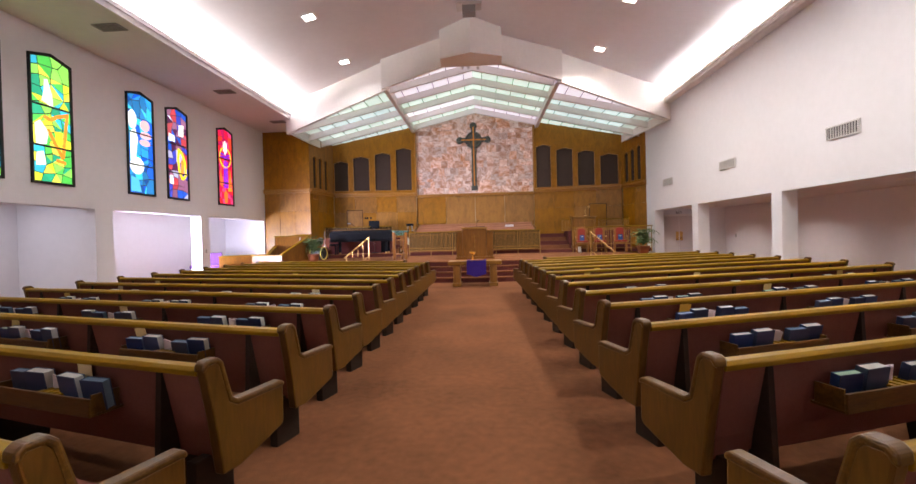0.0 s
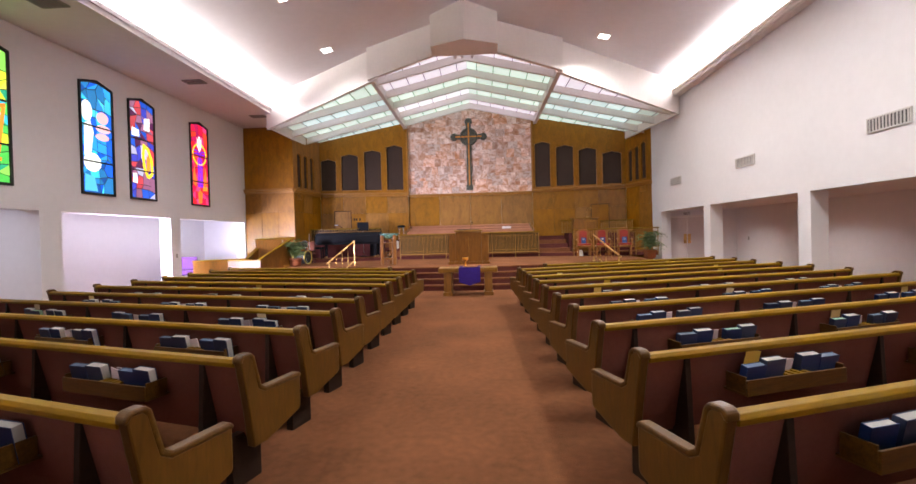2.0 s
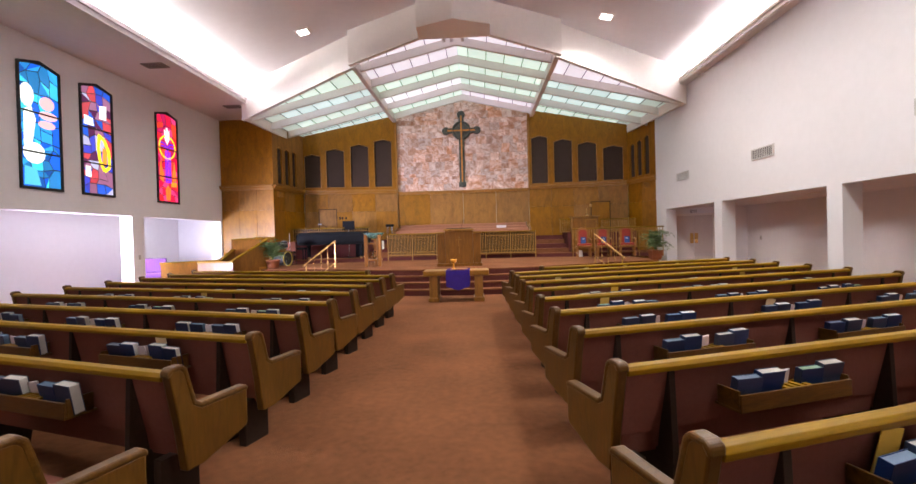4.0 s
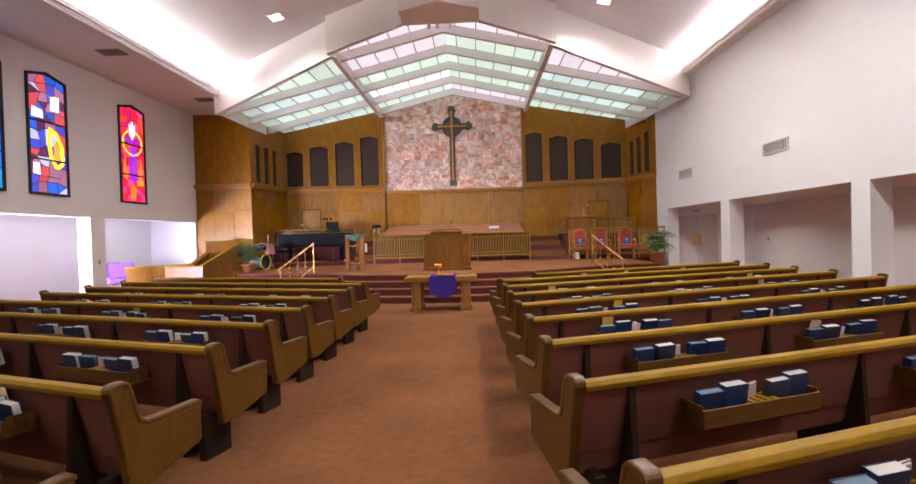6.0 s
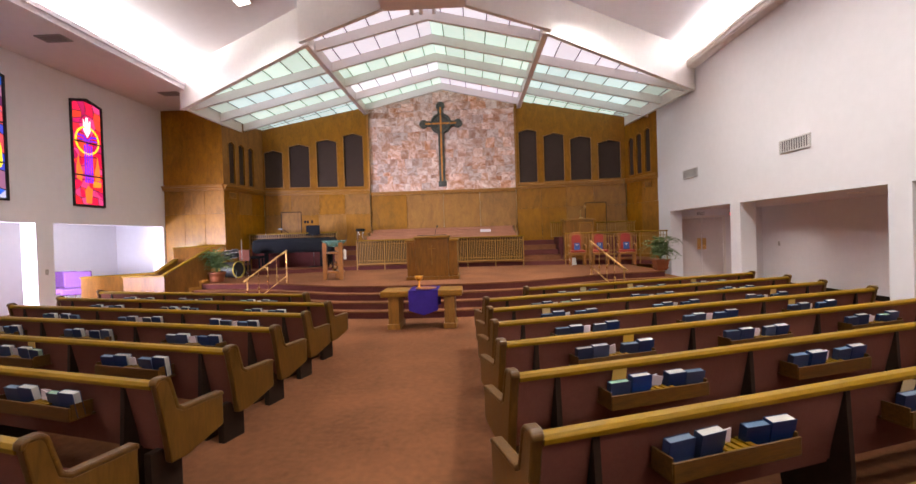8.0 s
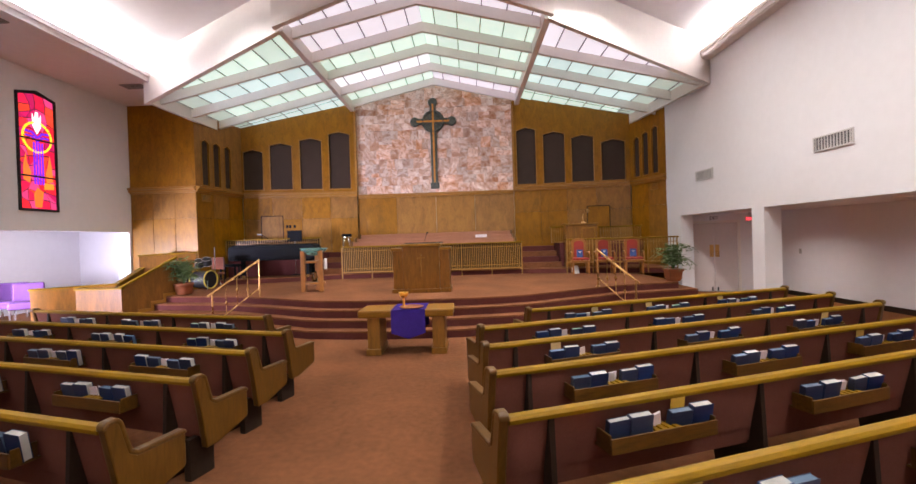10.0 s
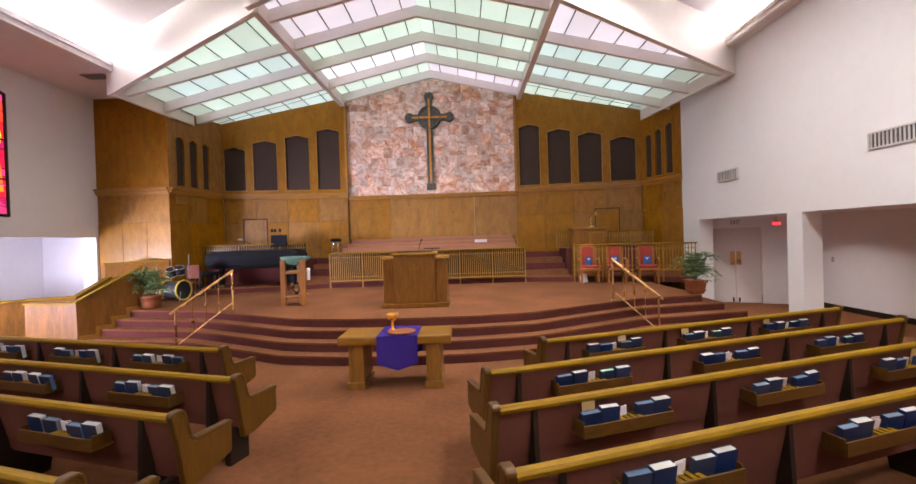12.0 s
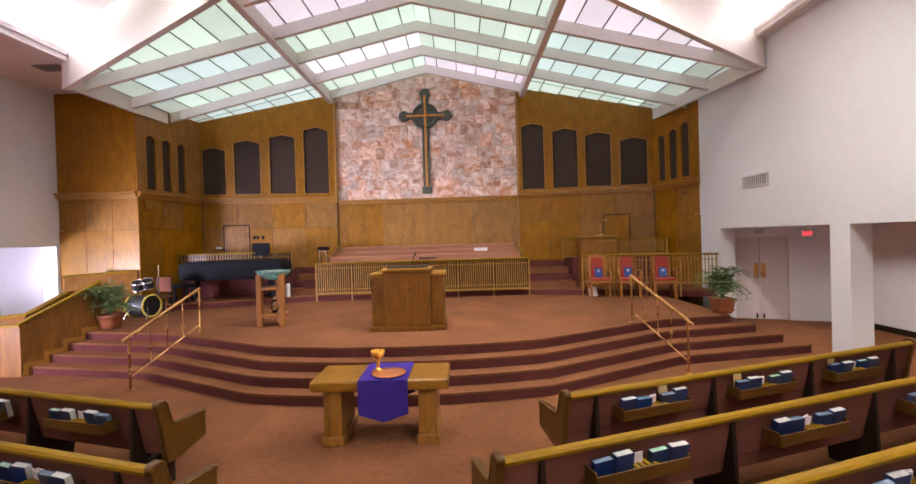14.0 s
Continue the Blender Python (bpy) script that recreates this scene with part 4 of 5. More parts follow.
mixed = [(S_YELLOW, s, "yellow_pane") for s in stroke([(0.55, 1.72), (0.75, 1.62), (0.9, 1.3), (0.92, 0.85), (0.74, 0.72), (0.6, 1.0), (0.55, 1.4), (0.6, 1.7)], 0.10)] + [(S_ORANGE, [(0.68, 0.95), (0.82, 0.9), (0.84, 1.3), (0.7, 1.4)], "orange_pane"), (S_WHITE, [(0.62, 2.2), (0.85, 2.2), (0.86, 2.6), (0.64, 2.56)], "pale_pane"), (S_WHITE, [(0.12, 1.95), (0.42, 1.95), (0.40, 2.15), (0.14, 2.2)], "pale_pane"), (S_WHITE, [(0.12, 0.52), (0.3, 0.5), (0.28, 0.8), (0.13, 0.8)], "pale_pane")]
stained_window("window_4", 14.48, SG["mixed"], "dark blue and plum stained glass with a yellow shape", mixed, 14)
flame = [(S_YELLOW, s, "ring_piece") for s in hoop(0.54, 1.93, 0.36, 0.415)]
flame += [(S_PURPLE, [(0.42 + 0.075 * i, 0.70), (0.465 + 0.075 * i, 0.70), (0.465 + 0.075 * i, 1.80), (0.42 + 0.075 * i, 1.80)], "purple_strip") for i in range(4)]
flame += [(S_PURPLE, s, "purple_strip") for s in stroke([(0.22, 2.06), (0.4, 2.05), (0.54, 1.92), (0.68, 2.05), (0.86, 2.06)], 0.06) + stroke([(0.22, 1.95), (0.4, 1.94), (0.54, 1.82), (0.68, 1.94), (0.86, 1.95)], 0.05)]
flame += [(S_WHITE, [(0.54, 2.02), (0.65, 2.22), (0.66, 2.55), (0.60, 2.38), (0.57, 2.6), (0.51, 2.6), (0.48, 2.38), (0.42, 2.55), (0.43, 2.22)], "white_pane")]
flame += [(S_FLAME, [(0.14, 0.8), (0.3, 0.72), (0.34, 1.0), (0.24, 1.25), (0.22, 1.5), (0.14, 1.15)], "flame_pane"), (S_FLAME, [(0.76, 0.76), (0.94, 0.8), (0.92, 1.15), (0.86, 1.5), (0.8, 1.2), (0.74, 1.0)], "flame_pane"), (S_FLAME, [(0.42, 0.1), (0.6, 0.1), (0.66, 0.5), (0.5, 0.62), (0.4, 0.45)], "flame_pane"), (S_ORANGE, [(0.68, 0.58), (0.96, 0.6), (0.95, 0.75), (0.7, 0.76)], "flame_pane")]
stained_window("window_5", 17.30, SG["red"], "red stained glass with a yellow ring and purple stripes", flame, 15)

# ---- the cross on the stone ----
cross = thing("wall_cross", pose(-0.21, 24.26, 4.12), "dark bronze celtic cross with amber inlay on the stone wall", "cross")
bm = bmesh.new()
box(bm, -0.125, 0.125, 0, 0.09, 0.2, 3.5, 0.02)
box(bm, -0.72, 0.72, 0, 0.09, 2.58, 2.82, 0.02)
for cx, cz in ((-0.74, 2.70), (0.74, 2.70), (0, 3.46)):
    lathe(bm, [(0.0, -0.01), (0.17, -0.01), (0.185, 0.02), (0.185, 0.10)], 24, pose(cx, 0, cz, -90, 0, 0))
box(bm, -0.17, 0.17, -0.02, 0.10, 0.0, 0.24, 0.02)
part("body", bm, BRONZE, cross, "dark cast bronze body")
bm = bmesh.new()
ring(bm, 0.40, 0.055, pose(0, 0.03, 2.70, 90, 0, 0), 40, 8)
lathe(bm, [(0.0, 0.03), (0.36, 0.03), (0.36, 0.06)], 30, pose(0, 0.09, 2.70, 90, 0, 0))
part("ring", bm, BRONZE, cross)
part("inlay", boxed(-0.035, 0.035, -0.02, 0.0, 0.24, 3.40, 0.004), INLAY, cross, "amber upright strip")
part("inlay", boxed(-0.66, 0.66, -0.024, -0.002, 2.665, 2.735, 0.004), INLAY, cross, "amber cross strip")
bm = bmesh.new()
ring(bm, 0.40, 0.014, pose(0, -0.03, 2.70, 90, 0, 0), 40, 6)
part("ring_trim", bm, BRONZE, cross)

# ---- communion table ----
table = thing("communion_table", pose(-0.11, 14.50, FLOOR), "solid oak communion table on two slab legs", "table")
part("tabletop", boxed(-0.84, 0.84, -0.37, 0.37, 0.66, 0.79, 0.025), TABLEOAK, table)
for lx in (-0.575, 0.575):
    leg = part("leg", boxed(lx - 0.11, lx + 0.11, -0.32, 0.32, 0.11, 0.66, 0.008), GOLDOAK, table)
    part("plinth", boxed(lx - 0.135, lx + 0.135, -0.35, 0.35, 0.0, 0.11, 0.012), GOLDOAK, leg)
runner = thing("table_runner", pose(-0.06, 14.50, FLOOR + 0.792), "purple cloth runner with a pointed end over the table", "cloth")
bm = bmesh.new()
box(bm, -0.30, 0.30, -0.385, 0.385, 0.0, 0.006)
for sy in (-1, 1):
    prism(bm, [(-0.30, 0.006), (0.30, 0.006), (0.30, -0.40), (0.0, -0.50), (-0.30, -0.40)], sy * 0.376 - 0.003, sy * 0.376 - 0.003 + 0.006 * sy, "xz")
part("cloth", bm, PURPLE, runner)
chalice = thing("chalice", pose(-0.18, 14.50, FLOOR + 0.798), "turned golden communion cup on the purple runner", "cup")
smooth(part("cup", lathe(bmesh.new(), [(0.075, 0), (0.078, 0.012), (0.03, 0.03), (0.016, 0.06), (0.022, 0.10), (0.014, 0.13), (0.018, 0.155), (0.055, 0.175), (0.08, 0.21), (0.09, 0.265), (0.086, 0.266), (0.074, 0.21), (0.02, 0.18)], 28), GOLD, chalice))
plate = thing("plate", pose(-0.02, 14.36, FLOOR + 0.798), "round turned wooden plate on the purple runner", "plate")
smooth(part("dish", lathe(bmesh.new(), [(0.10, 0), (0.19, 0.012), (0.215, 0.022), (0.212, 0.028), (0.13, 0.016), (0.02, 0.014)], 32), PLATE, plate))

# ---- pulpit ----
pulpit = thing("pulpit", pose(-0.16, 17.78, DECK), "tall oak pulpit with stepped wings and carved cross", "pulpit")
part("base", boxed(-0.74, 0.74, -0.30, 0.5, 0, 0.10, 0.012), PULPITOAK, pulpit)
part("base", boxed(-0.48, 0.48, -0.335, -0.30, 0, 0.10, 0.01), PULPITOAK, pulpit)
part("body", boxed(-0.46, 0.46, -0.30, 0.40, 0.10, 1.16, 0.012), PULPITOAK, pulpit)
for sx in (-1, 1):
    a, b = sorted((sx * 0.462, sx * 0.71))
    part("wing", boxed(a, b, -0.25, 0.45, 0.10, 1.06, 0.01), PULPITOAK, pulpit)
    a, b = sorted((sx * 0.464, sx * 0.755))
    part("wing_cap", boxed(a, b, -0.29, 0.48, 1.06, 1.13, 0.018), TABLEOAK, pulpit)
part("top", boxed(-0.50, 0.50, -0.34, 0.44, 1.16, 1.23, 0.02), TABLEOAK, pulpit)
part("desk", boxed(-0.40, 0.40, -0.26, 0.30, 1.235, 1.255, 0.004, m=None), DARK, pulpit)
bm = bmesh.new()
box(bm, -0.012, 0.012, -0.316, -0.30, 0.42, 0.98, 0.004)
box(bm, -0.10, 0.10, -0.316, -0.30, 0.86, 0.885, 0.004)
part("carved_cross", bm, TABLEOAK, pulpit)
mic = thing("microphone", pose(-0.08, 17.83, DECK + 1.255), "black gooseneck microphone on the pulpit", "microphone")
bm = bmesh.new()
rod(bm, (0, 0, 0), (0.02, -0.02, 0.14), 0.006)
rod(bm, (0.02, -0.02, 0.14), (0.06, -0.06, 0.22), 0.006)
part("stem", bm, BLACK, mic)
part("head", rod(bmesh.new(), (0.06, -0.06, 0.22), (0.085, -0.085, 0.26), 0.016), BLACK, mic)

# ---- baptismal font ----
font = thing("baptismal_font", pose(-3.24, 18.6, DECK), "oak font stand with a green glass bowl", "font")
for i, (lx, ly) in enumerate(((-0.24, -0.18), (0.24, -0.18), (0.0, 0.26))):
    part("leg", boxed(lx - 0.06, lx + 0.06, ly - 0.05, ly + 0.05, 0, 1.12, 0.01), CHAIRWOOD, font)
for z in (0.20, 0.78):
    part("shelf", lathe(bmesh.new(), [(0.27, z), (0.29, z + 0.01), (0.29, z + 0.05), (0.27, z + 0.06)], 28), CHAIRWOOD, font)
smooth(part("bowl", lathe(bmesh.new(), [(0.05, 0.98), (0.18, 1.0), (0.30, 1.09), (0.385, 1.19), (0.37, 1.19), (0.29, 1.105), (0.17, 1.02), (0.02, 1.0)], 32), GLASS, font, "green cast glass bowl"))
towel = tagged(part("towel", boxed(-0.035, 0.035, -0.05, 0.05, -0.30, 0.0, 0.02), WHITE), "white folded hand towel hung on the font", "towel")
towel.location = (-2.91, 18.55, DECK + 0.90)
pitcher = thing("pitcher", pose(-3.24, 18.6, DECK + 0.26), "clear glass pitcher on the font shelf", "pitcher")
smooth(part("body", lathe(bmesh.new(), [(0.07, 0), (0.09, 0.02), (0.085, 0.12), (0.05, 0.22), (0.06, 0.28), (0.05, 0.28), (0.04, 0.22), (0.07, 0.12), (0.02, 0.02)], 20), CLEAR, pitcher))
bm = bmesh.new()
ring(bm, 0.07, 0.01, pose(-0.09, 0, 0.17, 90, 0, 0), 16, 6)
part("handle", bm, CLEAR, pitcher)


# ---- slatted screens ----
def screen(a, b, z0, ztop, label, panels, feet=None, gap=0.075, backed=False):
    """A slatted oak screen from plan point a to b; feet: height of the ground under its posts."""
    m, length = along(a, b)
    s = thing("slatted_screen", m @ pose(0, 0, z0), label, "railing", "slatted screens")
    h = ztop - z0
    low = 0.0 if feet is None else feet - z0
    part("handrail", boxed(-0.05, length + 0.05, -0.07, 0.07, h - 0.045, h, 0.01), OAK_RAIL, s)
    for i in range(panels + 1):
        u = length * i / panels
        part("post", boxed(u - 0.018, u + 0.018, -0.02, 0.02, low, h - 0.046, 0.003), SLATS, s)
    for i in range(panels):
        u0, u1 = length * i / panels + 0.02, length * (i + 1) / panels - 0.02
        part("bottom_rail", boxed(u0, u1, -0.018, 0.018, 0.0, 0.04, 0.003), SLATS, s)
        part("mid_rail", boxed(u0, u1, 0.008, 0.018, 0.14, 0.16), SLATS, s)
        part("mid_rail", boxed(u0, u1, 0.008, 0.018, h - 0.18, h - 0.16), SLATS, s)
        n = max(2, int((u1 - u0) / gap))
        for k in range(1, n):
            u = u0 + (u1 - u0) * k / n
            part("slat", boxed(u - 0.011, u + 0.011, -0.012, 0.007, 0.04, h - 0.046), SLATS, s)
    # Dark sheet added so the gaps between the slats stay dark.
    if backed:
        part("backing", boxed(0.02, length - 0.02, 0.07, 0.08, 0.0, h - 0.05), DARK, s, "dark sheet added behind the slats")
    return s


screen((-3.46, 22.1), (2.92, 22.1), 0.97, 1.92, "slatted oak choir screen in six panels", 6, DECK, 0.0625, True)
screen((4.46, 21.9), (7.72, 20.75), 1.12, 1.95, "slatted oak screen behind the chancel chairs", 4, DECK)
screen((-7.76, 22.37), (-4.45, 22.78), 1.70, 2.29, "slatted oak screen behind the grand piano", 3, None, 0.075, True)
screen((6.1, 23.45), (7.40, 22.9), 1.85, 2.37, "low slatted oak screen beside the organ desk", 2)
screen((4.25, 23.5), (4.85, 23.5), 1.80, 2.42, "short slatted oak screen beside the organ desk", 1)

# rear terraces, steps and choir benches
structure("rear_terrace", prism(bmesh.new(), [(-7.68, 22.32), (-4.46, 22.72), (-4.46, 24.0), (-7.6, 23.5)], DECK2, 1.70), RISER, "maroon carpeted rear terrace", "platform")
structure("rear_terrace", boxed(4.45, 7.5, 22.95, 24.2, DECK2, 1.80), RISER, "maroon carpeted rear terrace", "platform")
for sx0, sx1 in ((-4.45, -3.5), (3.0, 4.4)):
    for k in range(4):
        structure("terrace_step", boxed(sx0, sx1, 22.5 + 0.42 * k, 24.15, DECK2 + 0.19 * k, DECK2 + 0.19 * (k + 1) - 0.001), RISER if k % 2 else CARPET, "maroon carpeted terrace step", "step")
for k, (by, bz) in enumerate(((22.75, 2.04), (23.4, 2.19), (24.02, 2.34))):
    structure("choir_riser", boxed(-3.4, 2.9, by - 0.25, 24.28, DECK2 if k == 0 else 0.93 + 0.2 * (k - 1), 0.93 + 0.2 * k if k else DECK2 + 0.02), RISER, "maroon carpeted choir riser", "step")
    bench = thing("choir_bench", pose(-0.25, by, 0.93 + 0.2 * k + (0.02 if k == 0 else 0)), "long rose upholstered choir bench with oak ends", "bench", "choir benches")
    h = bz - (0.93 + 0.2 * k)
    part("backrest", boxed(-3.0, 3.0, 0.10, 0.19, 0.35, h, 0.03), ROSE, bench)
    part("seat", boxed(-3.0, 3.0, -0.22, 0.10, 0.36, 0.45, 0.02), ROSE, bench)
    for ex in (-3.04, 3.04):
        part("end_panel", boxed(ex - 0.03, ex + 0.03, -0.2, 0.2, 0.0, h + 0.02, 0.01), GOLDOAK, bench)


sheet = tagged(part("music_sheet", boxed(-0.22, 0.22, -0.003, 0.003, 0, 0.11), CARD), "pale pink music sheet on the choir bench back", "paper")
sheet.matrix_basis = pose(1.55, 23.47, 2.10, -6, 0, 0)
tray = thing("conductor_stand", pose(-0.12, 22.45, DECK2 + 0.02), "low black conductor stand behind the choir screen", "music stand")
part("desk", boxed(-0.26, 0.26, -0.16, 0.16, 1.0, 1.03, 0.005), BLACK, tray)
part("pole", rod(bmesh.new(), (0, 0, 0.02), (0, 0, 1.0), 0.014), BLACK, tray)
part("base", lathe(bmesh.new(), [(0.2, 0), (0.2, 0.015), (0.03, 0.04)], 18), BLACK, tray)


# ---- chancel chairs ----
def make_chair():
    c = thing("chancel_chair", pose(0, 0, 0), "oak armchair with red upholstery and arched back", "chair", "chancel chairs")
    for lx in (-0.25, 0.25):
        part("leg", boxed(lx - 0.03, lx + 0.03, -0.27, -0.21, 0, 0.46, 0.008), CHAIRWOOD, c)
        part("leg", boxed(lx - 0.03, lx + 0.03, 0.20, 0.26, 0, 0.46, 0.008), CHAIRWOOD, c)
        bm = bmesh.new()
        pts = [(0.22, 0.72), (0.0, 0.75), (-0.18, 0.73), (-0.25, 0.66), (-0.25, 0.46)]
        for (ya, za), (yb, zb) in zip(pts, pts[1:]):
            rod(bm, (lx * 1.14, ya, za), (lx * 1.14, yb, zb), 0.024, sides=8)
        part("armrest", bm, CHAIRWOOD, c)
    part("seat_frame", boxed(-0.29, 0.29, -0.28, 0.27, 0.40, 0.47, 0.01), CHAIRWOOD, c)
    part("seat", boxed(-0.265, 0.265, -0.265, 0.22, 0.472, 0.55, 0.025), RED, c)
    arch = [(-0.25, 0.47), (0.25, 0.47), (0.25, 1.05)] + [(0.25 * math.cos(radians(a)), 1.05 + 0.16 * math.sin(radians(a))) for a in range(20, 180, 20)] + [(-0.25, 1.05)]
    part("back_frame", prism(bmesh.new(), arch, 0.20, 0.26, "xz", 0.012), CHAIRWOOD, c)
    inner = [(-0.165, 0.56), (0.165, 0.56), (0.165, 1.03)] + [(0.165 * math.cos(radians(a)), 1.03 + 0.09 * math.sin(radians(a))) for a in range(20, 180, 20)] + [(-0.165, 1.03)]
    part("back_pad", prism(bmesh.new(), inner, 0.165, 0.20, "xz", 0.012), RED, c)
    return c


chair = make_chair()
hymnal = thing("blue_book", pose(0, 0, 0), "bright blue hymnal standing on the chair seat", "book", "blue hymnals")
part("cover", boxed(-0.10, 0.10, -0.02, 0.02, 0, 0.26, 0.003), BLUE, hymnal)
bm = bmesh.new()
box(bm, -0.05, 0.05, -0.0215, -0.0195, 0.19, 0.205)
box(bm, -0.02, 0.02, -0.0215, -0.0195, 0.15, 0.175)
part("title_bar", bm, WHITE, hymnal)
first = True
for cx, cy, cr in ((4.79, 21.45, 6), (5.57, 21.30, 8), (6.41, 21.0, 12)):
    m = rotz(cx, cy, DECK, -cr)
    hm = m @ pose(0.02, 0.10, 0.552, -12, 0, 0)
    if first:
        chair.matrix_basis, hymnal.matrix_basis, first = m, hm, False
    else:
        copy_thing(chair, m)
        copy_thing(hymnal, hm)
paper = tagged(part("paper_sheet", boxed(-0.12, 0.12, -0.002, 0.002, 0, 0.28), WHITE), "white paper sheet leaning under the chair", "paper")
paper.matrix_basis = pose(4.69, 21.62, DECK, -20, 0, 10)

# ---- organ desk with a brass ornament ----
desk = thing("organ_desk", rotz(5.15, 22.75, DECK2, -4), "panelled oak organ desk on the rear deck", "desk")
part("body", boxed(-0.55, 0.55, -0.30, 0.35, 0.0, 1.50, 0.012), PULPITOAK, desk)
part("plinth", boxed(-0.58, 0.58, -0.33, 0.36, 0.0, 0.14, 0.01), PULPITOAK, desk)
part("top", boxed(-0.60, 0.60, -0.36, 0.40, 1.50, 1.56, 0.014), TABLEOAK, desk)
bm = bmesh.new()
for a in ((-0.02, 0.50, 0.20, 0.26), (-0.02, 0.50, 1.36, 1.42), (-0.02, 0.04, 0.26, 1.36), (0.44, 0.50, 0.26, 1.36)):
    box(bm, a[0], a[1], -0.318, -0.301, a[2], a[3], 0.005)
part("panel_frame", bm, TABLEOAK, desk)
orn = thing("brass_ornament", pose(5.25, 22.7, DECK2 + 1.56), "small polished brass music lamp on the desk", "ornament")
bm = bmesh.new()
lathe(bm, [(0.12, 0), (0.12, 0.03), (0.05, 0.06), (0.02, 0.1), (0.018, 0.3)], 20)
rod(bm, (0, 0, 0.28), (0.06, 0, 0.42), 0.016)
rod(bm, (0.06, 0, 0.42), (0.16, 0, 0.47), 0.016)
lathe(bm, [(0.02, 0), (0.055, 0.02), (0.07, 0.07), (0.02, 0.12)], 16, pose(0.17, 0, 0.40))
part("stem", bm, BRASS, orn)

# ---- grand piano under its cover ----
piano = thing("grand_piano", pose(-5.72, 21.93, DECK2), "grand piano under a black quilted cover", "piano")
outline = [(1.5, -0.45), (1.5, 0.40), (0.4, 0.40), (-0.7, 0.34), (-1.35, 0.24), (-1.58, 0.02), (-1.64, -0.2), (-1.54, -0.38), (-1.2, -0.45)]
part("cover", prism(bmesh.new(), outline, 0.60, 1.12, "xy", 0.13), BLACK, piano)
part("lid", prism(bmesh.new(), [(x * 0.90, y * 0.80) for x, y in outline], 1.10, 1.145, "xy", 0.015), BLACK, piano)
for lx, ly in ((1.2, -0.3), (1.2, 0.28), (-1.1, -0.2)):
    leg = part("leg", boxed(lx - 0.06, lx + 0.06, ly - 0.06, ly + 0.06, 0.09, 0.66, 0.01), BLACK, piano)
    part("castor", lathe(bmesh.new(), [(0.03, 0), (0.05, 0.02), (0.05, 0.07), (0.03, 0.09)], 14, pose(lx, ly, 0)), BRASS, leg)
part("pedal_lyre", boxed(0.9, 1.2, -0.08, 0.08, 0.05, 0.66, 0.01), BLACK, piano)
pbench = thing("piano_bench", pose(-7.2, 21.55, DECK2), "black padded piano bench", "bench")
part("seat", boxed(-0.30, 0.30, -0.18, 0.18, 0.42, 0.52, 0.02), BLACK, pbench)
for lx in (-0.25, 0.25):
    for ly in (-0.13, 0.13):
        part("leg", boxed(lx - 0.025, lx + 0.025, ly - 0.025, ly + 0.025, 0, 0.42, 0.004), BLACK, pbench)
stand = thing("music_stand", pose(-5.32, 22.6, DECK2), "black metal music stand behind the piano", "music stand")
part("desk", boxed(-0.27, 0.27, -0.02, 0.02, 1.24, 1.64, 0.004), BLACK, stand)
part("pole", rod(bmesh.new(), (0, 0, 0.02), (0, 0, 1.3), 0.014), CHROME, stand)
part("base", lathe(bmesh.new(), [(0.2, 0), (0.2, 0.015), (0.03, 0.04)], 18), BLACK, stand)
stool = thing("bar_stool", pose(-3.62, 23.4, 1.501), "tall black padded stool with chrome legs", "stool")
part("seat", lathe(bmesh.new(), [(0.17, 0.78), (0.19, 0.80), (0.19, 0.86), (0.16, 0.89)], 22), BLACK, stool)
for a in (45, 135, 225, 315):
    part("leg", rod(bmesh.new(), (0.18 * math.cos(radians(a)), 0.18 * math.sin(radians(a)), 0), (0.14 * math.cos(radians(a)), 0.14 * math.sin(radians(a)), 0.78), 0.012), CHROME, stool)
pm = thing("desk_microphone", pose(-6.5, 22.5, 2.29), "black boom microphone on the screen rail", "microphone")
bm = bmesh.new()
rod(bm, (0.25, 0, 0.0), (0.0, 0, 0.16), 0.01)
part("boom", bm, BLACK, pm)
part("head", rod(bmesh.new(), (0.0, 0, 0.16), (-0.16, 0, 0.17), 0.028), GREY, pm)

# ---- drum kit ----
drums = thing("drum_kit", pose(-7.42, 20.3, DECK), "drum kit with yellow hooped bass drum and chrome stands", "drum kit")
bd = part("bass_drum", lathe(bmesh.new(), [(0.25, -0.26), (0.26, -0.25), (0.26, 0.25), (0.25, 0.26)], 30, pose(0.1, -0.1, 0.29, 90, 0, 78)), DRUMHEAD, drums)
for e in (-0.27, 0.27):
    bm = bmesh.new()
    ring(bm, 0.275, 0.022, pose(0.1, -0.1, 0.29, 90, 0, 78) @ pose(0, 0, e), 32, 8)
    part("hoop", bm, HOOP, bd, "yellow wooden hoop")
for tx, ty, tz, tilt in ((-0.02, -0.1, 0.80, 25), (0.16, 0.0, 0.84, 25)):
    m = pose(tx, ty, tz, tilt, 12, 0)
    tom = part("tom", lathe(bmesh.new(), [(0.13, -0.10), (0.13, 0.10)], 22, m), DRUMHEAD, drums)
    for e in (-0.10, 0.10):
        bm = bmesh.new()
        ring(bm, 0.135, 0.012, m @ pose(0, 0, e), 24, 6)
        part("rim", bm, CHROME, tom)
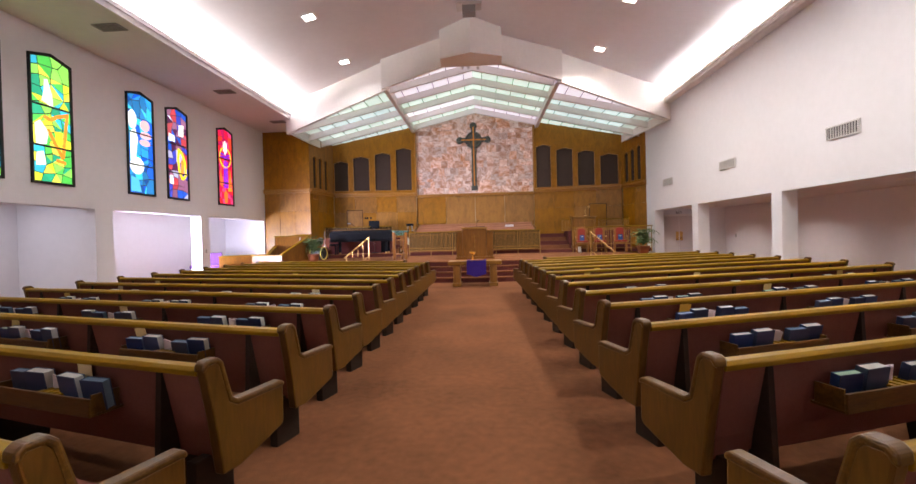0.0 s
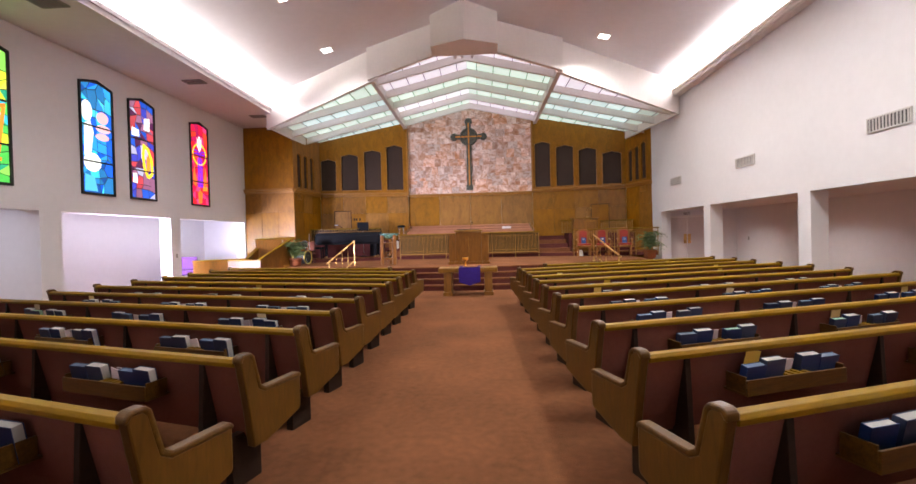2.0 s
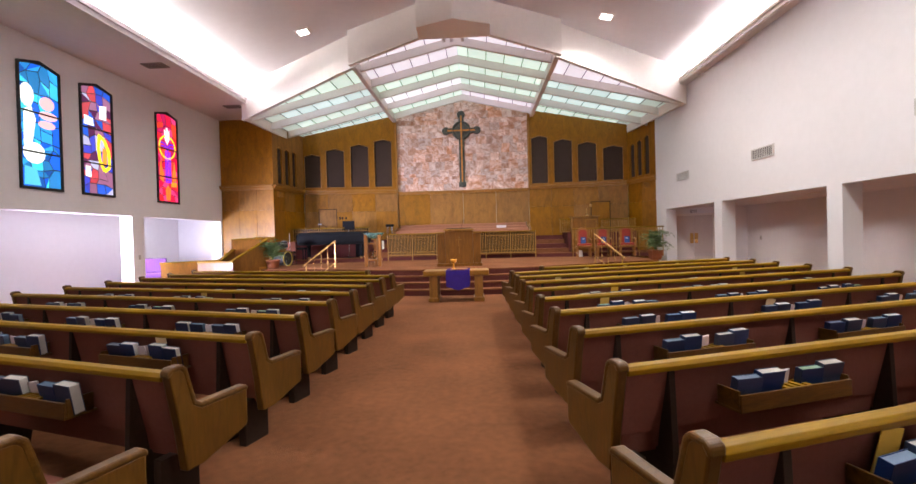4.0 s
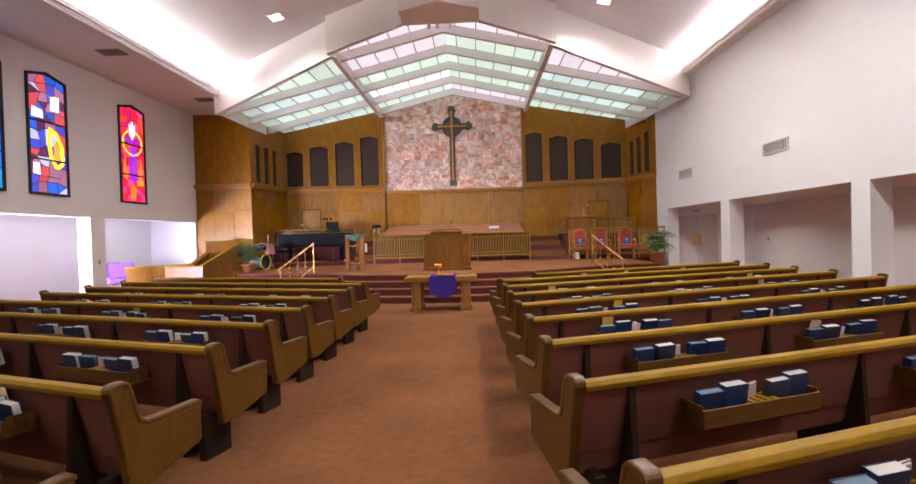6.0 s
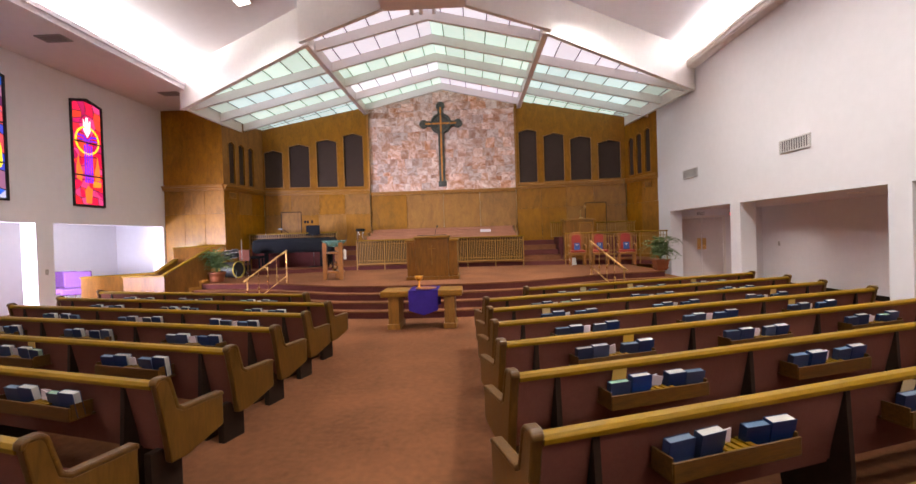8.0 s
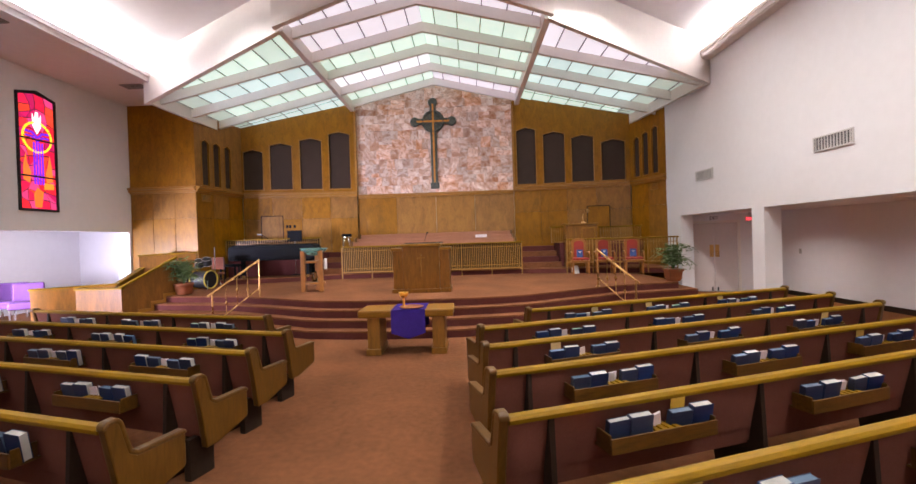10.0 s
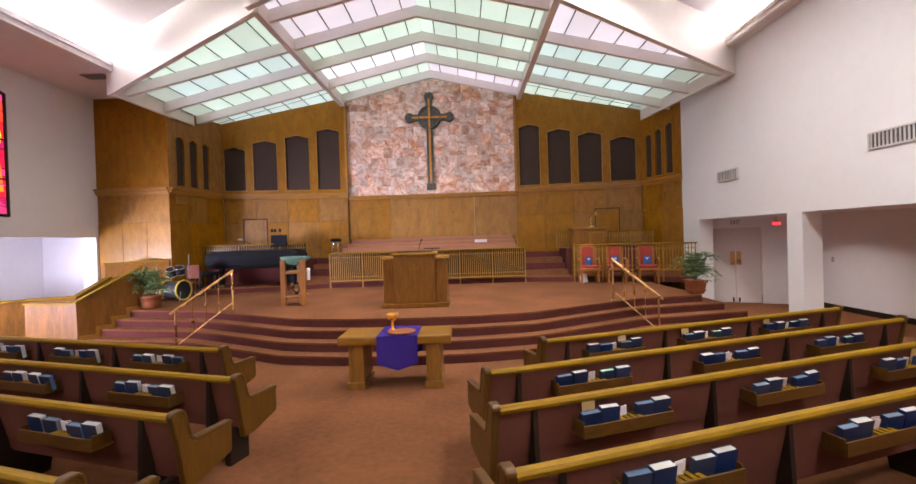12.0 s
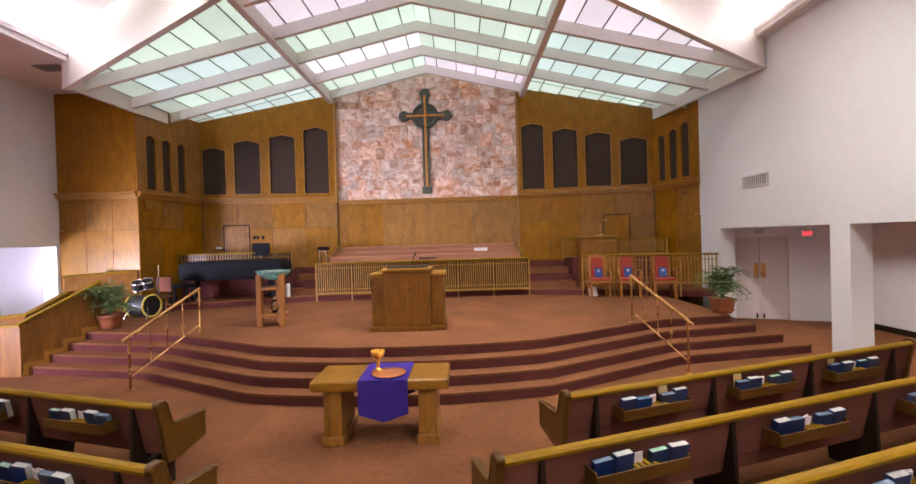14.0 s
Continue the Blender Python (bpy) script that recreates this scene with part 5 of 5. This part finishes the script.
for sx, sy, sh in ((-0.35, -0.2, 0.95), (0.28, 0.25, 1.30), (-0.75, -0.1, 1.05)):
    bm = bmesh.new()
    rod(bm, (sx, sy, 0.22), (sx, sy, sh), 0.014)
    for a in (30, 150, 270):
        rod(bm, (sx, sy, 0.34), (sx + 0.2 * math.cos(radians(a)), sy + 0.2 * math.sin(radians(a)), 0.005), 0.009)
    part("stand", bm, CHROME, drums)
bm = bmesh.new()
for fx in (-0.1, 0.3):
    rod(bm, (fx, -0.2, 0.3), (fx * 1.5, -0.5, 0.0), 0.01)
part("spur", bm, CHROME, drums)
rchair = thing("stacking_chair", pose(-7.25, 20.75, DECK), "maroon padded chair behind the drums", "chair")
part("backrest", boxed(-0.22, 0.22, 0.16, 0.2, 0.55, 0.95, 0.02), FABRIC, rchair)
part("seat", boxed(-0.22, 0.22, -0.2, 0.2, 0.40, 0.46, 0.02), FABRIC, rchair)
for lx in (-0.2, 0.2):
    part("leg", boxed(lx - 0.012, lx + 0.012, 0.15, 0.18, 0, 0.95), DARK, rchair)
    part("leg", boxed(lx - 0.012, lx + 0.012, -0.18, -0.15, 0, 0.40), DARK, rchair)


# ---- brass stair rails ----
def stair_rail(x0, y0, x1, y1):
    """A sloped rail from a foot on the floor to one on the platform."""
    r = thing("stair_rail", pose(0, 0, 0), "brass handrail with turned balusters on the chancel steps", "handrail", "stair rails")
    a, b = Vector((x0, y0, FLOOR)), Vector((x1, y1, DECK))
    up = Vector((0, 0, 0.93))
    d = (b - a).normalized()
    part("handrail", rod(bmesh.new(), a + up - d * 0.12, b + up + d * 0.02, 0.026, sides=12), BRASS, r)
    part("lower_rail", rod(bmesh.new(), a + Vector((0, 0, 0.22)), b + Vector((0, 0, 0.22)), 0.013), BRASS, r)
    for p in (a, b):
        post = part("post", rod(bmesh.new(), p, p + up, 0.02), BRASS, r)
        part("foot", lathe(bmesh.new(), [(0.055, 0), (0.055, 0.012), (0.025, 0.025)], 16, Matrix.Translation(p)), BRASS, post)
    for t in (0.27, 0.5, 0.73):
        p = a.lerp(b, t)
        bal = part("baluster", rod(bmesh.new(), p + Vector((0, 0, 0.22)), p + up, 0.009, sides=8), BRASS, r)
        bm = bmesh.new()
        for z in (0.42, 0.60):
            if (t == 0.5) == (z == 0.60) or t != 0.5:
                lathe(bm, [(0.008, -0.05), (0.03, -0.015), (0.03, 0.015), (0.008, 0.05)], 10, Matrix.Translation(p + Vector((0, 0, z if t != 0.27 else z + 0.05))))
                break
        part("knuckle", bm, BRASS, bal)
    return r


stair_rail(-4.87, 16.45, -4.34, 17.66)
stair_rail(4.80, 16.53, 4.30, 17.74)


# ---- potted plants ----
def plant(x, y, seed, square, spread, high):
    r = random.Random(seed)
    p = thing("potted_palm", pose(x, y, DECK), "leafy green parlour palm in a terracotta %s pot" % ("square" if square else "round"), "plant", "potted palms")
    if square:
        bm = bmesh.new()
        for z0, z1, w0, w1 in ((0, 0.06, 0.13, 0.15), (0.06, 0.10, 0.165, 0.17), (0.10, 0.27, 0.155, 0.18), (0.27, 0.33, 0.20, 0.205)):
            b = bmesh.new()
            bmesh.ops.create_cone(b, cap_ends=True, segments=4, radius1=w0 * 1.414, radius2=w1 * 1.414, depth=z1 - z0)
            b.transform(pose(0, 0, (z0 + z1) / 2, 0, 0, 45))
            merge(bm, b)
        part("pot", bm, POT, p)
    else:
        smooth(part("pot", lathe(bmesh.new(), [(0.16, 0), (0.20, 0.02), (0.22, 0.14), (0.23, 0.24), (0.25, 0.25), (0.25, 0.32), (0.21, 0.32), (0.20, 0.28)], 26), POT, p))
    part("soil", lathe(bmesh.new(), [(0.0, 0.27), (0.165, 0.275), (0.165, 0.28), (0.0, 0.30)], 16), DARK, p)
    for i in range(46):
        a = r.uniform(0, 2 * math.pi)
        out = r.uniform(0.25, 1.0) * spread
        top = 0.3 + r.uniform(0.35, 1.0) * high
        bm = bmesh.new()
        pts = []
        for k in range(8):
            t = k / 7
            rad = out * t ** 1.3
            z = 0.28 + (top - 0.28) * (1 - (1 - t) ** 2) - 0.24 * t ** 3 * (out / spread)
            pts.append(Vector((rad * math.cos(a), rad * math.sin(a), z)))
        for u, v in zip(pts, pts[1:]):
            rod(bm, u, v, 0.005, sides=4)
        for k in range(2, 8):
            d = (pts[k] - pts[k - 1]).normalized()
            side = d.cross(Vector((0, 0, 1))).normalized()
            for sgn in (-1, 1):
                ln = r.uniform(0.13, 0.20) * (1.15 - 0.4 * abs(k - 4) / 4)
                tip = pts[k] + (side * sgn * 0.85 + d * 0.5 + Vector((0, 0, r.uniform(-0.45, 0.1)))).normalized() * ln
                mid = (pts[k] + tip) / 2
                wv = d * 0.022
                c = [bm.verts.new(q) for q in (pts[k], mid - wv + Vector((0, 0, 0.008)), tip, mid + wv + Vector((0, 0, 0.008)), mid - Vector((0, 0, 0.004)))]
                bm.faces.new((c[0], c[1], c[4]))
                bm.faces.new((c[1], c[2], c[4]))
                bm.faces.new((c[2], c[3], c[4]))
                bm.faces.new((c[3], c[0], c[4]))
        part("frond", bm, LEAF, p)
    return p


plant(6.54, 18.50, 3, True, 0.56, 0.78)
plant(-6.98, 18.70, 5, False, 0.55, 0.80)


# ---- stair enclosure on the left ----
def low_wall(name, a, b, h0, h1, label, lit=VENEER):
    m, length = along(a, b)
    w = thing(name, m, label, "low wall", "", "structure")
    part("panel", prism(bmesh.new(), [(0, 0), (length, 0), (length, h1 - 0.05), (0, h0 - 0.05)], 0.0, 0.08, "xz"), lit, w)
    part("cap", prism(bmesh.new(), [(-0.03, h0 - 0.05), (length + 0.03, h1 - 0.05), (length + 0.03, h1), (-0.03, h0)], -0.035, 0.115, "xz", 0.01), OAK_RAIL, w)
    return w


low_wall("half_wall_front", (-9.0, 17.50), (-7.75, 17.42), 1.12, 1.11, "oak veneered half wall in front of the side stairs")
stair_side = low_wall("half_wall_stair", (-7.75, 17.44), (-7.12, 18.62), 1.13, 1.85, "sloped oak veneered half wall beside the chancel steps")
bm = bmesh.new()
edge = 0.0
for k in range(5):
    nxt = 0.09 + 0.315 * k if k < 4 else 1.338
    base = FLOOR + RISE * k
    box(bm, edge, nxt, -0.014, -0.001, base, base + 0.09, 0.003)
    if k < 4:
        box(bm, nxt - 0.07, nxt + 0.0, -0.0135, -0.001, base + 0.09, base + RISE + 0.09, 0.003)
    edge = nxt
part("stepped_skirting", bm, MOULD, stair_side)
low_wall("half_wall_rear", (-9.35, 20.2), (-8.0, 20.94), 1.88, 1.92, "tall oak veneered half wall below the panelled wall")
low_wall("half_wall_side", (-10.6, 17.9), (-9.0, 18.8), 1.10, 1.12, "oak veneered half wall in the aisle opening")
low_wall("half_wall_return", (-9.35, 20.28), (-9.05, 18.85), 1.5, 1.12, "oak veneered half wall return")
structure("landing", boxed(-12.5, -10.65, 17.6, 20.2, 0, 0.24), CARPET, "raised carpeted landing of the side aisle", "landing")


def lounge_chair(x, y, rz, z):
    c = thing("purple_chair", rotz(x, y, z, rz), "purple upholstered lounge chair in the side aisle", "chair", "purple chairs")
    part("seat", boxed(-0.33, 0.33, -0.33, 0.28, 0.32, 0.52, 0.05), VIOLET, c)
    part("backrest", boxed(-0.33, 0.33, 0.24, 0.36, 0.50, 1.0, 0.04), VIOLET, c)
    for lx in (-0.28, 0.28):
        for ly in (-0.27, 0.28):
            part("leg", boxed(lx - 0.02, lx + 0.02, ly - 0.02, ly + 0.02, 0, 0.33), CHROME, c)


lounge_chair(-11.0, 18.2, 35, 0.24)
lounge_chair(-11.72, 18.4, 20, 0.24)

# ---- doors to the right aisle ----
dm, dl = along((8.36, 21.26), (10.75, 20.40))
bm = bmesh.new()
box(bm, 0, 0.04, 0, 0.12, 0, 2.62)
box(bm, 1.42, dl, 0, 0.12, 0, 2.62)
box(bm, 0.04, 1.42, 0, 0.12, 2.36, 2.62)
bm.transform(dm)
structure("wall_door", bm, PLASTER, "white plaster wall round the double doors", "wall")
doors = thing("door_1", dm, "closed pale double doors with brass push plates", "door", "", "structure")
for a, b, px in ((0.08, 0.725, 0.65), (0.735, 1.38, 0.81)):
    leaf = part("door_leaf", boxed(a, b, 0.03, 0.075, FLOOR + 0.01, 2.32, 0.004), DOORP, doors)
    part("push_plate", boxed(px - 0.06, px + 0.06, 0.024, 0.03, 1.22, 1.62, 0.002), BRASS, leaf)
    part("door_stop", boxed(px - 0.02, px + 0.02, 0.0, 0.03, 0.12, 0.24, 0.004), BLACK, leaf)
bm = bmesh.new()
box(bm, 0.005, 0.075, -0.02, 0.02, 0, 2.40, 0.004)
box(bm, 1.385, 1.46, -0.02, 0.02, 0, 2.40, 0.004)
box(bm, 0.075, 1.385, -0.02, 0.02, 2.325, 2.40, 0.004)
part("door_frame", bm, TRIM, doors)


def letters(name, text, size, m, mat, parent=None):
    c = bpy.data.curves.new(name, "FONT")
    c.body, c.size, c.extrude, c.align_x = text, size, 0.003, "CENTER"
    tmp = bpy.data.objects.new("tmp", c)
    scene.collection.objects.link(tmp)
    me = bpy.data.meshes.new_from_object(tmp.evaluated_get(bpy.context.evaluated_depsgraph_get()))
    bpy.data.objects.remove(tmp)
    me.materials.append(mat)
    ob = new(name, me)
    ob.matrix_basis = m
    if parent is not None:
        ob.parent = parent
    return ob


sign = thing("door_sign", dm @ pose(0.73, -0.012, 2.43), "dark capital letters on the wall over the doors", "sign")
letters("lettering", "EXIT", 0.17, pose(0, 0.01, 0, 90, 0, 0) @ Matrix.Diagonal((0.72, 1, 1, 1)), DARK, sign)
ex = thing("exit_sign", pose(9.55, 20.0, 2.62, 0, 0, 0), "lit red exit sign hung from the aisle ceiling", "sign")
part("housing", boxed(-0.12, 0.12, -0.03, 0.03, -0.30, -0.12, 0.006), VENT, ex)
part("hanger", boxed(-0.03, 0.03, -0.02, 0.02, -0.12, 0.0), VENT, ex)
letters("lettering", "EXIT", 0.12, pose(0, -0.034, -0.255, 90, 0, 0), EXITRED, ex)
for sm, lab in ((pose(10.75, 19.6, 1.4, 0, 0, -90), "ivory light switch plate in the aisle"), (pose(XL, 16.45, 1.35, 0, 0, 90), "ivory light switch plate on the plaster pier")):
    sw = thing("light_switch", sm, lab, "switch", "light switches")
    part("plate", boxed(-0.045, 0.045, -0.01, -0.001, -0.07, 0.07, 0.003), PAGES, sw)
    part("toggle", boxed(-0.01, 0.01, -0.02, -0.01, -0.02, 0.02, 0.002), PAGES, sw)

# small fittings on the chancel walls
nwm = along((-7.65, 23.5), (-3.35, 24.2))[0]
nem = along((2.95, 24.3), (7.4, 23.7))[0]
for m, u0, u1 in ((nwm, 0.67, 1.45), (nem, 2.85, 3.66)):
    hd = thing("hidden_door", m, "flush panelled door in the wood wall", "door")
    part("leaf", boxed(u0, u1, -0.008, 0.0, 1.8, 3.16, 0.003), PANEL, hd)
    bm = bmesh.new()
    box(bm, u0 - 0.03, u0, -0.016, 0.0, 1.8, 3.2, 0.003)
    box(bm, u1, u1 + 0.03, -0.016, 0.0, 1.8, 3.2, 0.003)
    box(bm, u0, u1, -0.016, 0.0, 3.17, 3.2, 0.003)
    part("door_frame", bm, DARK, hd)
for u in (1.62, 1.73, 1.90):
    cb = thing("control_plate", nwm @ pose(u, 0, 2.76), "black control plate on the wood wall", "switch", "control plates")
    part("plate", boxed(-0.04, 0.04, -0.02, -0.001, -0.06, 0.06, 0.003), BLACK, cb)
speaker = thing("ceiling_speaker", pose(CX, 14.7, 9.05), "grey loudspeaker hung under the ceiling ridge", "loudspeaker")
part("body", boxed(-0.21, 0.21, -0.2, 0.2, -0.30, 0.0, 0.01), GREY, speaker)
part("bracket", boxed(-0.40, 0.40, -0.22, 0.22, -0.08, 0.02, 0.01), VENT, speaker)
for sxx in (-0.35, -0.1, 0.25):
    sp = thing("track_spot", pose(CX + sxx, 16.95, sky_z(0.3) + 0.02), "small white track spotlight behind the fascia", "spotlight", "track spotlights")
    part("head", rod(bmesh.new(), (0, 0, -0.02), (0, 0.1, -0.14), 0.05, 0.06, 14), TRIM, sp)
    part("stem", rod(bmesh.new(), (0, 0, -0.02), (0, 0, 0.22), 0.012), TRIM, sp)

# ---- stones of the chancel wall, laid last ----
sr = random.Random(21)
blocks = []
for v in range(14):
    b = bmesh.new()
    bmesh.ops.create_cube(b, size=1.0)
    bmesh.ops.bevel(b, geom=[e for e in b.edges if all(q.co.y < 0 for q in e.verts)], offset=0.03, segments=1, affect="EDGES")
    for q in b.verts:
        if q.co.y < -0.3:
            q.co.y += sr.uniform(-0.12, 0.12)
    skew = {(i, k): (sr.uniform(-0.07, 0.07), sr.uniform(-0.07, 0.07)) for i in (-1, 1) for k in (-1, 1)}
    for q in b.verts:
        dx, dz = skew[1 if q.co.x > 0 else -1, 1 if q.co.z > 0 else -1]
        q.co.x, q.co.z = q.co.x * 1.05 + dx, q.co.z * 1.05 + dz
        q.co.y += sr.uniform(-0.02, 0.02)
    shift = sr.uniform(-0.12, 0.0)
    for q in b.verts:
        q.co.y += shift
    me = bpy.data.meshes.new("stone_block")
    bmesh.ops.recalc_face_normals(b, faces=b.faces)
    b.to_mesh(me)
    b.free()
    me.materials.append(STONE)
    blocks.append(me)
z = 3.975
while z < 8.3:
    h = sr.choice((0.24, 0.30, 0.36, 0.42, 0.34))
    x = -3.34
    while x < 2.93:
        w = min(sr.choice((0.24, 0.32, 0.40, 0.52, 0.36)) * sr.uniform(0.9, 1.1), 2.94 - x)
        if 2.94 - x - w < 0.12:
            w = 2.94 - x
        mid = x + w / 2
        hh = h
        if z < gable_top(mid) + 0.05:
            if h > 0.28 and sr.random() < 0.25:
                piece("stone", sr.choice(blocks), Matrix.LocRotScale((mid, 24.385, z + h * 0.27), None, (w - 0.004, 0.07, h * 0.54 - 0.004)), stone_wall)
                piece("stone", sr.choice(blocks), Matrix.LocRotScale((mid, 24.385, z + h * 0.77), None, (w - 0.004, 0.07, h * 0.46 - 0.004)), stone_wall)
            else:
                piece("stone", sr.choice(blocks), Matrix.LocRotScale((mid, 24.385, z + h / 2), None, (w - 0.004, 0.07, hh - 0.004)), stone_wall)
        x += w
    z += h
